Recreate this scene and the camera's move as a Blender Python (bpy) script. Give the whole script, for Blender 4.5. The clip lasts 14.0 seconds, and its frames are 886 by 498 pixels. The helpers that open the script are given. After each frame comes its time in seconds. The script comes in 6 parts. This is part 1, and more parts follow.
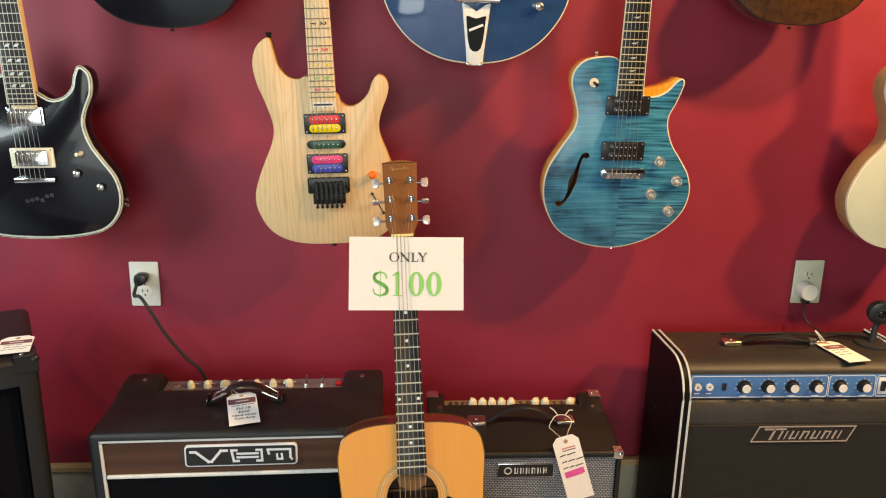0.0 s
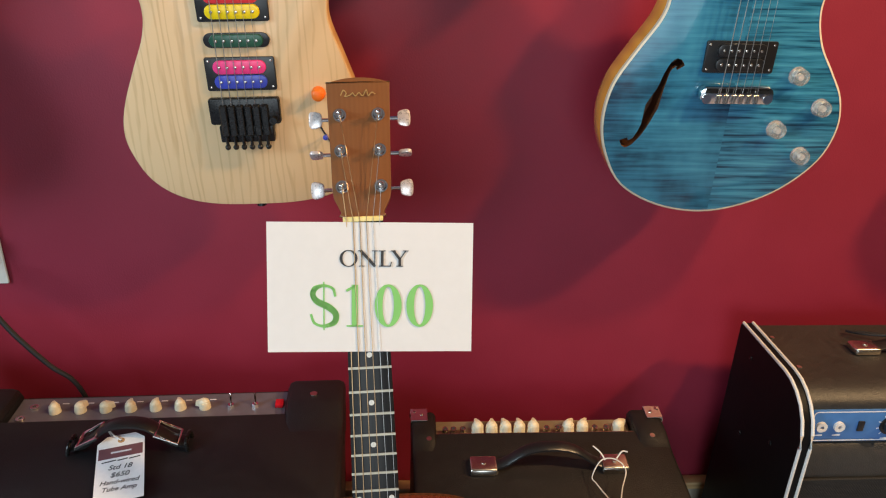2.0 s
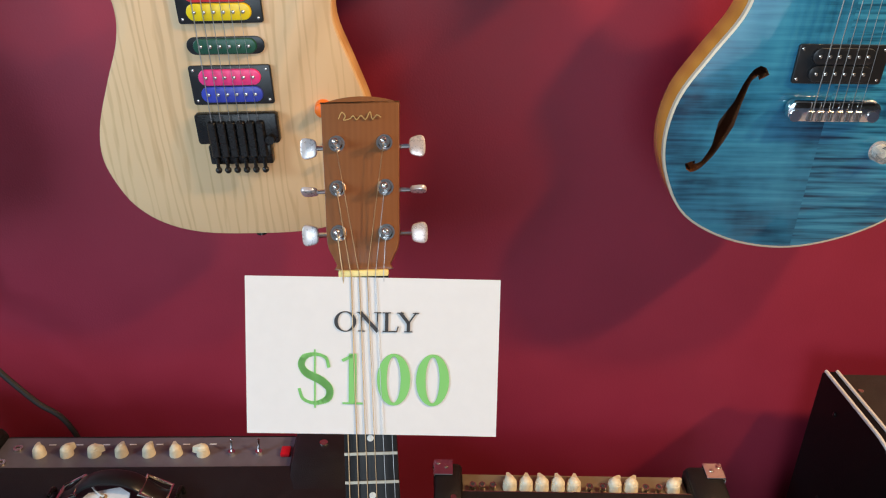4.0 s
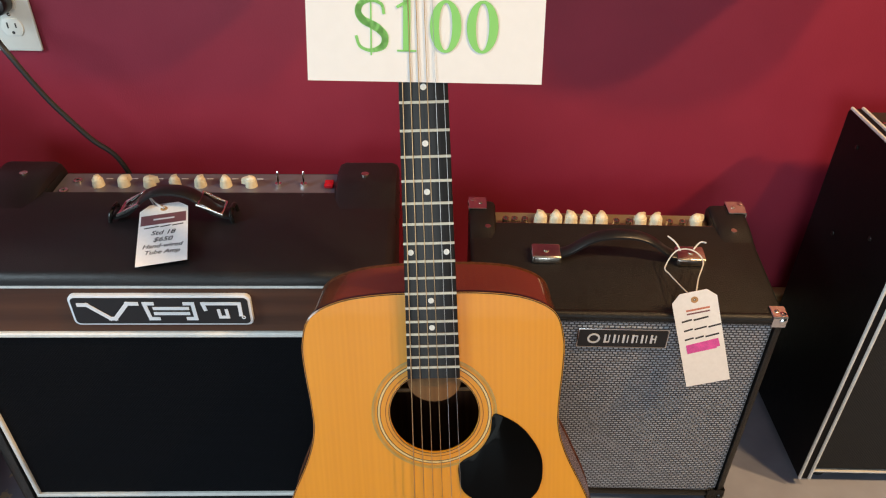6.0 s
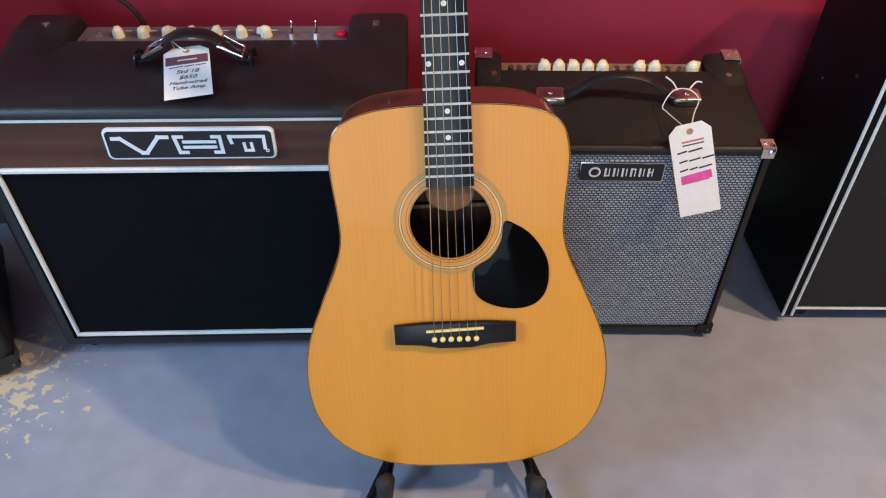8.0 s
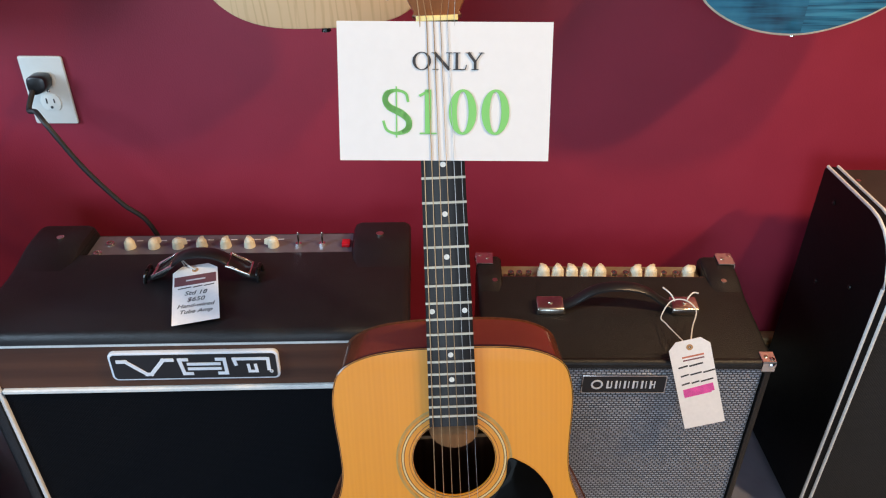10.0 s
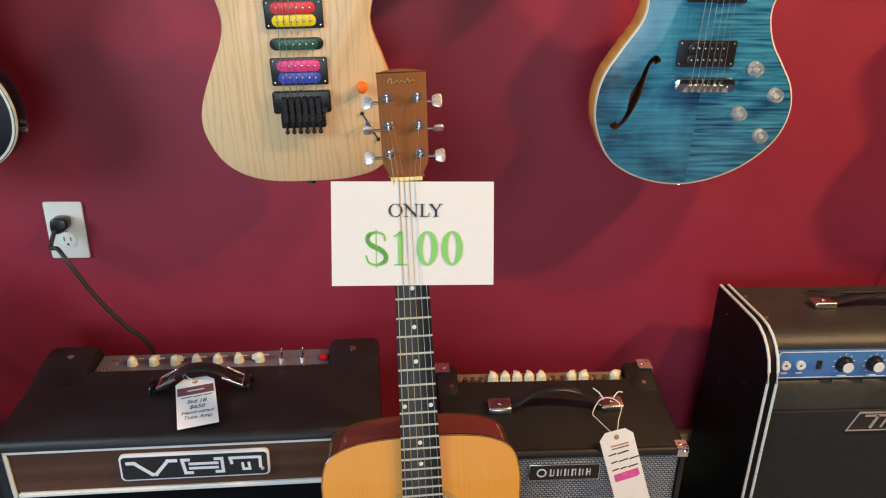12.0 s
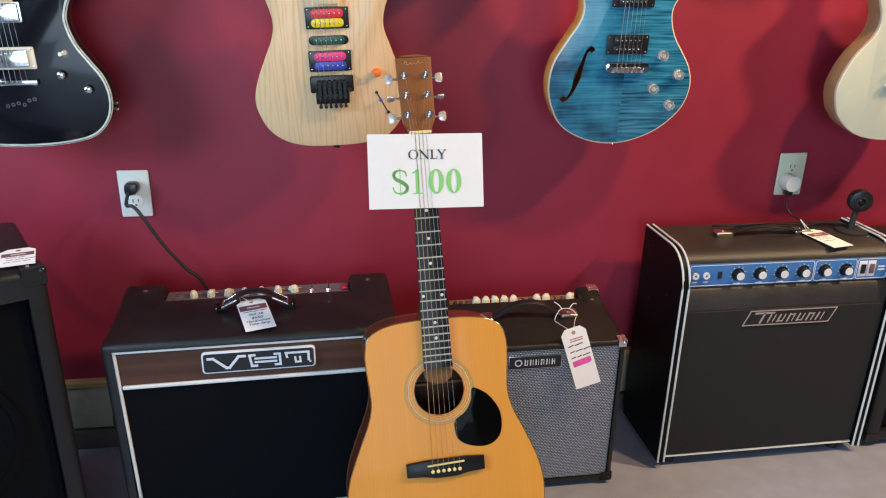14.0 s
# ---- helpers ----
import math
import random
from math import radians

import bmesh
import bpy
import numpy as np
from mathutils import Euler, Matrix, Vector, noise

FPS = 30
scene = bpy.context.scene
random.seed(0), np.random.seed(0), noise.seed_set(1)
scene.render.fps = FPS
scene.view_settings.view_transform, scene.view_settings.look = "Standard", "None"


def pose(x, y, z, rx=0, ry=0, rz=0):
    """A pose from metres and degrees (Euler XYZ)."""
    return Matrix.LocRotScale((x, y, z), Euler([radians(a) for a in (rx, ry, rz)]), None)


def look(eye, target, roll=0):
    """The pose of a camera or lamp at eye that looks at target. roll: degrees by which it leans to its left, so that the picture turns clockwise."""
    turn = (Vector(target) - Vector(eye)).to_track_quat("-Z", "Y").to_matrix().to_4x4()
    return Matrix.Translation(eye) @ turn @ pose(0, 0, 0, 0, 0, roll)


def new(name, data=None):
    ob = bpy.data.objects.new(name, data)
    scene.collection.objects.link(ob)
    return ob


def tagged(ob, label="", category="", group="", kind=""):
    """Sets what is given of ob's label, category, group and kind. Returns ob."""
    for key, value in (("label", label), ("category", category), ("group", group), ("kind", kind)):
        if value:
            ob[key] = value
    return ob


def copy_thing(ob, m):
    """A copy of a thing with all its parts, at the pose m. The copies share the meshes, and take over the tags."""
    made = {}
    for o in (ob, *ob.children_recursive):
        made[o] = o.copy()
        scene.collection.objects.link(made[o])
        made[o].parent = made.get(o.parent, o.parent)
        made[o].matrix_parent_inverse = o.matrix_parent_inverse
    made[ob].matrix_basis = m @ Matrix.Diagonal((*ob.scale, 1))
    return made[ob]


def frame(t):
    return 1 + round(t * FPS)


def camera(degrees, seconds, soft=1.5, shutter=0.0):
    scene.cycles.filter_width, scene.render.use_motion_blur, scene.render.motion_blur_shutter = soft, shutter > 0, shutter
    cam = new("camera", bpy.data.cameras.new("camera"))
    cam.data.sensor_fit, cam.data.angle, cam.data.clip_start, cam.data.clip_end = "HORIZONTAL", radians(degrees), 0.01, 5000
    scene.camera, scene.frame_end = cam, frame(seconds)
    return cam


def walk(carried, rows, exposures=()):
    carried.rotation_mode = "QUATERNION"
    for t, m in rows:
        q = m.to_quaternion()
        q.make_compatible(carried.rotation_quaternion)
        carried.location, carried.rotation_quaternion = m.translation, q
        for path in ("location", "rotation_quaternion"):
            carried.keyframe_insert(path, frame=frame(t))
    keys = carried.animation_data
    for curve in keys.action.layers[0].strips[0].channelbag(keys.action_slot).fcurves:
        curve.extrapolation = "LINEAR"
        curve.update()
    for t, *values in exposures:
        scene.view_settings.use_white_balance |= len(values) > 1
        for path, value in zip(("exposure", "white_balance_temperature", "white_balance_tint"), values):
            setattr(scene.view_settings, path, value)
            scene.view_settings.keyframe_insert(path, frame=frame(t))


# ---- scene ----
cam = camera(62.2, 14.0, 1.15)
PATH = [
    (0, (-0.085, -0.101, 1.255), (0.039, 1.833, 0.76), 1.2),
    (0.5, (-0.022, 0.1, 1.262), (0.124, 2.004, 0.667), 1.2),
    (1, (-0.049, 0.259, 1.249), (0.118, 2.131, 0.567), 1.7),
    (1.5, (-0.073, 0.422, 1.247), (0.102, 2.264, 0.488), 2.2),
    (2, (-0.047, 0.558, 1.223), (0.099, 2.376, 0.403), 2.1),
    (2.2, (-0.036, 0.602, 1.227), (0.079, 2.412, 0.390), 1.9),
    (3.25, (-0.012, 0.742, 1.226), (0.048, 2.552, 0.378), 1.7),
    (4.5, (-0.015, 0.710, 1.206), (-0.022, 2.490, 0.294), 1.1),
    (5, (-0.024, 0.677, 1.161), (-0.039, 2.411, 0.164), 1.1),
    (5.5, (-0.033, 0.63, 1.098), (-0.045, 2.312, 0.017), 1.0),
    (6, (-0.043, 0.588, 1.058), (-0.053, 2.225, -0.091), 0.9),
    (6.5, (-0.051, 0.549, 1.02), (-0.053, 2.13, -0.205), 0.7),
    (7, (-0.059, 0.508, 1.001), (-0.054, 2.047, -0.276), 0.7),
    (7.2, (-0.064, 0.490, 0.992), (-0.055, 2.018, -0.301), 0.7),
    (8.2, (-0.066, 0.455, 1.006), (-0.058, 1.969, -0.310), 0.6),
    (9.3, (-0.069, 0.497, 1.073), (-0.065, 2.094, -0.135), 0.5),
    (9.5, (-0.069, 0.51, 1.085), (-0.066, 2.131, -0.086), 0.5),
    (10, (-0.072, 0.534, 1.121), (-0.062, 2.232, 0.064), 0.4),
    (10.5, (-0.078, 0.532, 1.169), (-0.043, 2.289, 0.215), 0.5),
    (11, (-0.094, 0.499, 1.2), (-0.023, 2.297, 0.325), 0.7),
    (11.5, (-0.111, 0.432, 1.21), (0.012, 2.263, 0.414), 1.2),
    (12, (-0.103, 0.333, 1.217), (0.049, 2.178, 0.459), 1.4),
    (12.5, (-0.084, 0.181, 1.231), (0.107, 2.031, 0.493), 1.5),
    (13, (-0.09, 0.088, 1.227), (0.16, 1.931, 0.49), 1.4),
    (13.5, (-0.151, 0.003, 1.211), (0.163, 1.842, 0.489), 1.4),
    (14, (-0.25, -0.09, 1.215), (0.046, 1.756, 0.506), 1.1),
]
EXPOSURES = [
    (0.0, -0.02, 10000, 10), (0.5, -0.09, 9900, 10), (1.5, -0.16, 8800, 10), (2.0, -0.18, 7900, 10), (4.5, -0.16, 7200, 10), (5.0, -0.13, 7250, 10), (5.5, -0.08, 8500, 10), (6.0, -0.03, 8300, 10), (6.5, 0.00, 7700, 10), (7.0, 0.00, 6800, 10),
    (9.5, -0.02, 6350, 10), (10.5, -0.04, 7500, 10), (11.0, -0.09, 7200, 10), (12.5, -0.12, 8250, 10), (13.5, -0.08, 7600, 10), (14.0, -0.08, 6900, 10),
]
walk(cam, [(t, look(eye, target, roll)) for t, eye, target, roll in PATH], EXPOSURES)

# ---- light ----
world = bpy.data.worlds.new("world")
scene.world = world
world.use_nodes = True
sky = world.node_tree.nodes.new("ShaderNodeTexSky")
sky.sky_type, sky.sun_disc = "NISHITA", False
sky.sun_elevation, sky.sun_rotation = radians(40), radians(200)
world.node_tree.links.new(sky.outputs[0], world.node_tree.nodes["Background"].inputs[0])
world.node_tree.nodes["Background"].inputs[1].default_value = 0.1


def area_lamp(name, eye, target, sx, sy, watts, colour, spread=180):
    d = bpy.data.lights.new(name, "AREA")
    d.shape, d.size, d.size_y, d.energy, d.color, d.spread = "RECTANGLE", sx, sy, watts, colour, radians(spread)
    ob = new(name, d)
    ob.matrix_world = look(eye, target)
    return ob


WARM, COOL = (1.0, 0.70, 0.42), (0.50, 0.73, 1.0)


def spot_lamp(name, eye, target, watts, radius, degrees):
    d = bpy.data.lights.new(name, "SPOT")
    d.energy, d.color, d.shadow_soft_size, d.spot_size, d.spot_blend = watts, WARM, radius, radians(degrees), 0.6
    ob = new(name, d)
    ob.matrix_world = look(eye, target)
    return ob


spot_lamp("track_spot_light", (1.15, 0.70, 2.48), (0.30, 1.7, 0.75), 100, 0.07, 125)
spot_lamp("track_spot_light", (2.25, 0.60, 2.48), (1.15, 1.7, 0.80), 240, 0.07, 125)
area_lamp("side_window_light", (-2.38, 0.25, 1.60), (-0.1, 1.45, 0.75), 0.75, 1.0, 76, COOL)
area_lamp("front_window_light", (-0.6, -4.9, 1.32), (-0.6, 1.5, 1.32), 3.4, 2.4, 148, COOL)

# ---- materials ----


def mat(name, colour, rough=0.5, metal=0.0, coat=0.0, vary=0.12, scale=6.0, stretch=(1, 1, 1), bump=0.0, bump_scale=200.0, dark=None, spec=None):
    """A surface: colour with stains at two sizes, a little wear in the gloss, and fine relief."""
    m = bpy.data.materials.new(name)
    m.use_nodes = True
    nt = m.node_tree
    n, l = nt.nodes, nt.links
    b = n["Principled BSDF"]
    co = n.new("ShaderNodeTexCoord")
    mp = n.new("ShaderNodeMapping")
    mp.inputs["Scale"].default_value = stretch
    l.new(co.outputs["Object"], mp.inputs[0])
    big = n.new("ShaderNodeTexNoise")
    big.inputs["Scale"].default_value, big.inputs["Detail"].default_value = scale, 6
    fine = n.new("ShaderNodeTexNoise")
    fine.inputs["Scale"].default_value, fine.inputs["Detail"].default_value = scale * 9, 4
    l.new(mp.outputs[0], big.inputs[0])
    l.new(mp.outputs[0], fine.inputs[0])
    mixn = n.new("ShaderNodeMath")
    mixn.operation = "MULTIPLY_ADD"
    mixn.inputs[1].default_value = 0.45
    l.new(fine.outputs[0], mixn.inputs[0])
    half = n.new("ShaderNodeMath")
    half.operation = "MULTIPLY"
    half.inputs[1].default_value = 0.55
    l.new(big.outputs[0], half.inputs[0])
    l.new(half.outputs[0], mixn.inputs[2])
    ramp = n.new("ShaderNodeValToRGB")
    lo = dark if dark else tuple(c * (1 - 2 * vary) for c in colour)
    hi = colour if dark else tuple(min(1, c * (1 + vary)) for c in colour)
    ramp.color_ramp.elements[0].position, ramp.color_ramp.elements[1].position = 0.3, 0.7
    ramp.color_ramp.elements[0].color, ramp.color_ramp.elements[1].color = (*lo, 1), (*hi, 1)
    l.new(mixn.outputs[0], ramp.inputs[0])
    l.new(ramp.outputs[0], b.inputs["Base Color"])
    rr = n.new("ShaderNodeMapRange")
    rr.inputs[3].default_value, rr.inputs[4].default_value = max(0.02, rough * 0.85), min(1, rough * 1.15)
    l.new(fine.outputs[0], rr.inputs[0])
    l.new(rr.outputs[0], b.inputs["Roughness"])
    b.inputs["Metallic"].default_value = metal
    b.inputs["Coat Weight"].default_value = coat
    b.inputs["Coat Roughness"].default_value = 0.04
    if spec is not None:
        b.inputs["Specular IOR Level"].default_value = spec
    if bump:
        t = n.new("ShaderNodeTexNoise")
        t.inputs["Scale"].default_value, t.inputs["Detail"].default_value = bump_scale, 3
        l.new(co.outputs["Object"], t.inputs[0])
        bp = n.new("ShaderNodeBump")
        bp.inputs["Strength"].default_value, bp.inputs["Distance"].default_value = bump, 0.001
        l.new(t.outputs[0], bp.inputs["Height"])
        l.new(bp.outputs[0], b.inputs["Normal"])
    return m


def grain_mat(name, light, dark, rings=55.0, wobble=2.2, rough=0.35, coat=0.6, squash=0.10, contrast=(0.25, 0.85), across=False, twist=0.0, slow_mix=0.5):
    """Planed timber: growth lines that run along the piece, with slow colour drift and fine pores."""
    m = bpy.data.materials.new(name)
    m.use_nodes = True
    n, l = m.node_tree.nodes, m.node_tree.links
    b = n["Principled BSDF"]
    co = n.new("ShaderNodeTexCoord")
    mp = n.new("ShaderNodeMapping")
    mp.inputs["Scale"].default_value = (squash, 1, 1) if across else (1, 1, squash)
    mp.inputs["Rotation"].default_value = (0, twist, 0)
    l.new(co.outputs["Object"], mp.inputs[0])
    w = n.new("ShaderNodeTexWave")
    w.wave_type, w.bands_direction = "BANDS", "Z" if across else "X"
    w.inputs["Scale"].default_value, w.inputs["Distortion"].default_value = rings, wobble
    w.inputs["Detail"].default_value, w.inputs["Detail Scale"].default_value = 3, 1.2
    l.new(mp.outputs[0], w.inputs[0])
    slow = n.new("ShaderNodeTexNoise")
    slow.inputs["Scale"].default_value, slow.inputs["Detail"].default_value = 9, 5
    l.new(mp.outputs[0], slow.inputs[0])
    pore = n.new("ShaderNodeTexNoise")
    pore.inputs["Scale"].default_value, pore.inputs["Detail"].default_value = 260, 3
    l.new(mp.outputs[0], pore.inputs[0])
    a = n.new("ShaderNodeMix")
    a.inputs[0].default_value = slow_mix
    l.new(w.outputs["Fac"], a.inputs[2])
    l.new(slow.outputs[0], a.inputs[3])
    c = n.new("ShaderNodeMix")
    c.inputs[0].default_value = 0.25
    l.new(a.outputs[0], c.inputs[2])
    l.new(pore.outputs[0], c.inputs[3])
    ramp = n.new("ShaderNodeValToRGB")
    ramp.color_ramp.elements[0].position, ramp.color_ramp.elements[1].position = contrast
    ramp.color_ramp.elements[0].color, ramp.color_ramp.elements[1].color = (*dark, 1), (*light, 1)
    l.new(c.outputs[0], ramp.inputs[0])
    l.new(ramp.outputs[0], b.inputs["Base Color"])
    b.inputs["Roughness"].default_value = rough
    b.inputs["Coat Weight"].default_value = coat
    b.inputs["Coat Roughness"].default_value = 0.06
    b.inputs["Specular IOR Level"].default_value = 0.3
    bp = n.new("ShaderNodeBump")
    bp.inputs["Strength"].default_value, bp.inputs["Distance"].default_value = 0.12, 0.0005
    l.new(pore.outputs[0], bp.inputs["Height"])
    l.new(bp.outputs[0], b.inputs["Normal"])
    return m


def weave_mat(name, colour, dark, scale, rough=0.7, metal=0.0, strength=0.6, spec=0.5):
    """Grille cloth: a fine over and under weave."""
    m = bpy.data.materials.new(name)
    m.use_nodes = True
    n, l = m.node_tree.nodes, m.node_tree.links
    b = n["Principled BSDF"]
    co = n.new("ShaderNodeTexCoord")
    mp = n.new("ShaderNodeMapping")
    mp.inputs["Rotation"].default_value = (radians(90), 0, 0)
    l.new(co.outputs["Object"], mp.inputs[0])
    br = n.new("ShaderNodeTexBrick")
    br.inputs["Scale"].default_value, br.inputs["Mortar Size"].default_value = scale, 0.13
    br.inputs["Mortar Smooth"].default_value = 1.0
    br.inputs["Brick Width"].default_value, br.inputs["Row Height"].default_value = 0.5, 0.3
    br.inputs["Color1"].default_value, br.inputs["Color2"].default_value, br.inputs["Mortar"].default_value = (*colour, 1), (*[c * 0.75 for c in colour], 1), (*dark, 1)
    l.new(mp.outputs[0], br.inputs[0])
    l.new(br.outputs[0], b.inputs["Base Color"])
    b.inputs["Roughness"].default_value, b.inputs["Metallic"].default_value = rough, metal
    b.inputs["Specular IOR Level"].default_value = spec
    bp = n.new("ShaderNodeBump")
    bp.inputs["Strength"].default_value, bp.inputs["Distance"].default_value = strength, 0.0006
    bp.invert = True
    l.new(br.outputs["Fac"], bp.inputs["Height"])
    l.new(bp.outputs[0], b.inputs["Normal"])
    return m


WALL = mat("red_wall_paint", (0.272, 0.0178, 0.0395), 0.50, vary=0.06, scale=1.5, bump=0.25, bump_scale=350, spec=0.36)
ROOM = mat("room_paint", (0.13, 0.11, 0.09), 0.8, vary=0.06, scale=1.0)
CEIL = mat("ceiling_paint", (0.36, 0.33, 0.30), 0.85, vary=0.05, scale=1.0)
TRIM = grain_mat("trim_pine", (0.62, 0.42, 0.22), (0.45, 0.27, 0.12), 30, 2, 0.45, 0.2, across=True)
BASE = mat("baseboard_paint", (0.40, 0.35, 0.27), 0.6, vary=0.10, scale=4)
TOLEX = mat("black_tolex", (0.0105, 0.0105, 0.012), 0.42, vary=0.15, scale=8, bump=0.55, bump_scale=650, spec=0.44)
SIDEBLACK = mat("black_side_vinyl", (0.0035, 0.0035, 0.004), 0.45, vary=0.15, scale=8, bump=0.4, bump_scale=650, spec=0.15)
GREYTOLEX = mat("worn_grey_black_vinyl", (0.026, 0.024, 0.022), 0.48, vary=0.22, scale=9, bump=0.6, bump_scale=480, spec=0.55)
TOLEX2 = mat("charcoal_tolex", (0.012, 0.011, 0.0105), 0.44, vary=0.15, scale=8, bump=0.6, bump_scale=520, spec=0.36)
PIPING = mat("white_piping", (0.72, 0.71, 0.68), 0.4, vary=0.08, scale=15)
CLOTH = weave_mat("black_grille_cloth", (0.006, 0.007, 0.010), (0.002, 0.002, 0.0025), 120, 0.85, spec=0.08)
CHARCOAL_CLOTH = weave_mat("charcoal_grille_cloth", (0.022, 0.021, 0.021), (0.007, 0.007, 0.007), 120, 0.8, spec=0.35)
SILVER_CLOTH = weave_mat("silver_grille_cloth", (0.54, 0.57, 0.63), (0.012, 0.012, 0.015), 66, 0.45, 0.25, 0.9)
WALNUT = grain_mat("brown_wood_panel", (0.105, 0.040, 0.021), (0.050, 0.018, 0.010), 9, 9, 0.5, 0.1, 0.06, across=True, slow_mix=0.65)
ALU = mat("brushed_aluminium", (0.74, 0.73, 0.71), 0.35, metal=0.0, vary=0.1, scale=80)
CHROME = mat("chrome", (0.82, 0.80, 0.78), 0.10, metal=1.0, vary=0.05, scale=20)
FRETM = mat("fret_wire", (0.50, 0.44, 0.35), 0.45, metal=0.6, vary=0.15, scale=30)
FRETGOLD = mat("bright_fret_wire", (0.86, 0.74, 0.44), 0.4, metal=0.3, vary=0.1, scale=30)
FRETDARK = mat("tarnished_fret_wire", (0.17, 0.12, 0.08), 0.45, metal=0.3, vary=0.15, scale=30)
ROSETTE = mat("golden_rosette", (0.66, 0.46, 0.19), 0.4, vary=0.1, scale=40)
KEYM = mat("pale_tuner_key", (0.80, 0.71, 0.68), 0.28, metal=0.45, vary=0.08, scale=30)
NICKEL = mat("worn_nickel", (0.68, 0.62, 0.55), 0.25, metal=1.0, vary=0.15, scale=30)
BLACK = mat("black_plastic", (0.012, 0.012, 0.013), 0.3, vary=0.1, scale=20)
MATTE = mat("black_rubber", (0.013, 0.013, 0.014), 0.7, vary=0.1, scale=20, bump=0.3, bump_scale=500)
METALBLK = mat("black_hardware", (0.014, 0.013, 0.013), 0.28, metal=0.4, vary=0.15, scale=30)
CREAM = mat("cream_knob_plastic", (0.80, 0.73, 0.55), 0.35, vary=0.08, scale=30)
BONE = mat("bone", (0.84, 0.68, 0.27), 0.4, vary=0.1, scale=60)
PAPER = mat("white_paper", (0.745, 0.735, 0.72), 0.75, vary=0.02, scale=9)
TAGM = mat("tag_card", (0.92, 0.90, 0.89), 0.75, vary=0.04, scale=20)
INK = mat("black_ink", (0.035, 0.033, 0.035), 0.6, vary=0.1)
GREEN = mat("green_ink", (0.20, 0.56, 0.15), 0.6, vary=0.012)
PINK = mat("pink_highlighter", (0.85, 0.10, 0.42), 0.6, vary=0.15, scale=60)
MAROON = mat("maroon_print", (0.20, 0.075, 0.085), 0.6, vary=0.1)
ORANGE_INK = mat("printed_red", (0.6, 0.2, 0.12), 0.6)
KRAFT = mat("kraft_ring", (0.55, 0.30, 0.13), 0.7)
STRINGM = mat("white_cotton_string", (0.72, 0.70, 0.66), 0.8)
PLATE_W = mat("white_outlet_plastic", (0.74, 0.73, 0.68), 0.35, vary=0.03)
PLATE_I = mat("ivory_outlet_plastic", (0.66, 0.66, 0.50), 0.35, vary=0.03)
CORD = mat("black_cord", (0.011, 0.011, 0.012), 0.55, vary=0.1)
BLUEPANEL = mat("blue_control_panel", (0.055, 0.20, 0.50), 0.35, metal=0.15, vary=0.10, scale=5)
GREYPANEL = mat("dark_control_panel", (0.16, 0.15, 0.18), 0.32, metal=0.2, vary=0.1, scale=8)
GOLDPANEL = mat("gold_control_panel", (0.34, 0.28, 0.18), 0.35, metal=0.5, vary=0.1, scale=8)
WHITE_PRINT = mat("white_print", (0.72, 0.74, 0.78), 0.5, vary=0.04)
REDLENS = mat("red_lens", (0.55, 0.01, 0.02), 0.15, coat=0.5, vary=0.05)
ASH = grain_mat("pale_ash", (0.70, 0.475, 0.265), (0.50, 0.305, 0.145), 28, 12, 0.42, 0.2, 0.10, (0.12, 0.42), slow_mix=0.46)
ASHSIDE = grain_mat("ash_side", (0.68, 0.40, 0.18), (0.50, 0.26, 0.10), 20, 3, 0.45, 0.2, 0.16)
MAPLE = grain_mat("maple_neck", (0.80, 0.62, 0.40), (0.70, 0.50, 0.28), 30, 2, 0.45, 0.15)
SPRUCE = grain_mat("amber_spruce", (0.74, 0.305, 0.028), (0.60, 0.215, 0.017), 52, 5.5, 0.40, 0.10, 0.03, (0.2, 0.8), slow_mix=0.88)
MAHOG = grain_mat("red_mahogany", (0.20, 0.050, 0.017), (0.11, 0.025, 0.009), 40, 4, 0.2, 0.6, 0.08, slow_mix=0.8)
HEADWOOD = grain_mat("brown_headstock", (0.25, 0.098, 0.036), (0.175, 0.063, 0.022), 60, 4, 0.30, 0.3, 0.06, slow_mix=0.85)
INSIDE = grain_mat("guitar_inside", (0.14, 0.05, 0.02), (0.08, 0.026, 0.010), 30, 2, 0.6, 0.0)
BLOCK = grain_mat("pale_block", (0.22, 0.10, 0.035), (0.15, 0.065, 0.022), 30, 2, 0.6, 0.0)
ROSEWOOD = grain_mat("dark_rosewood", (0.013, 0.010, 0.009), (0.005, 0.004, 0.004), 60, 2, 0.38, 0.03, 0.06)
GUARD = mat("black_pickguard", (0.0025, 0.0025, 0.0025), 0.10, vary=0.05, coat=0.0, spec=0.05)
DOT = mat("pearl_dot", (0.66, 0.66, 0.62), 0.25, vary=0.15, scale=90)
BINDING = mat("cream_binding", (0.72, 0.64, 0.48), 0.3, vary=0.06)
OLIVE = mat("dull_rosette_ring", (0.44, 0.26, 0.055), 0.4, vary=0.15, scale=60)
BLACKBIND = mat("black_binding", (0.012, 0.011, 0.011), 0.2)
ABALONE = mat("abalone_binding", (0.78, 0.72, 0.60), 0.2, vary=0.3, scale=70, dark=(0.30, 0.42, 0.38))
GLOSSBLACK = mat("gloss_black_lacquer", (0.005, 0.005, 0.008), 0.16, coat=0.12, vary=0.05, spec=0.3)
CREAMLAC = mat("cream_lacquer", (0.57, 0.59, 0.46), 0.16, coat=0.8, vary=0.04, scale=3)
TANSIDE = mat("tan_side", (0.34, 0.20, 0.09), 0.2, coat=0.6, vary=0.08, scale=5)
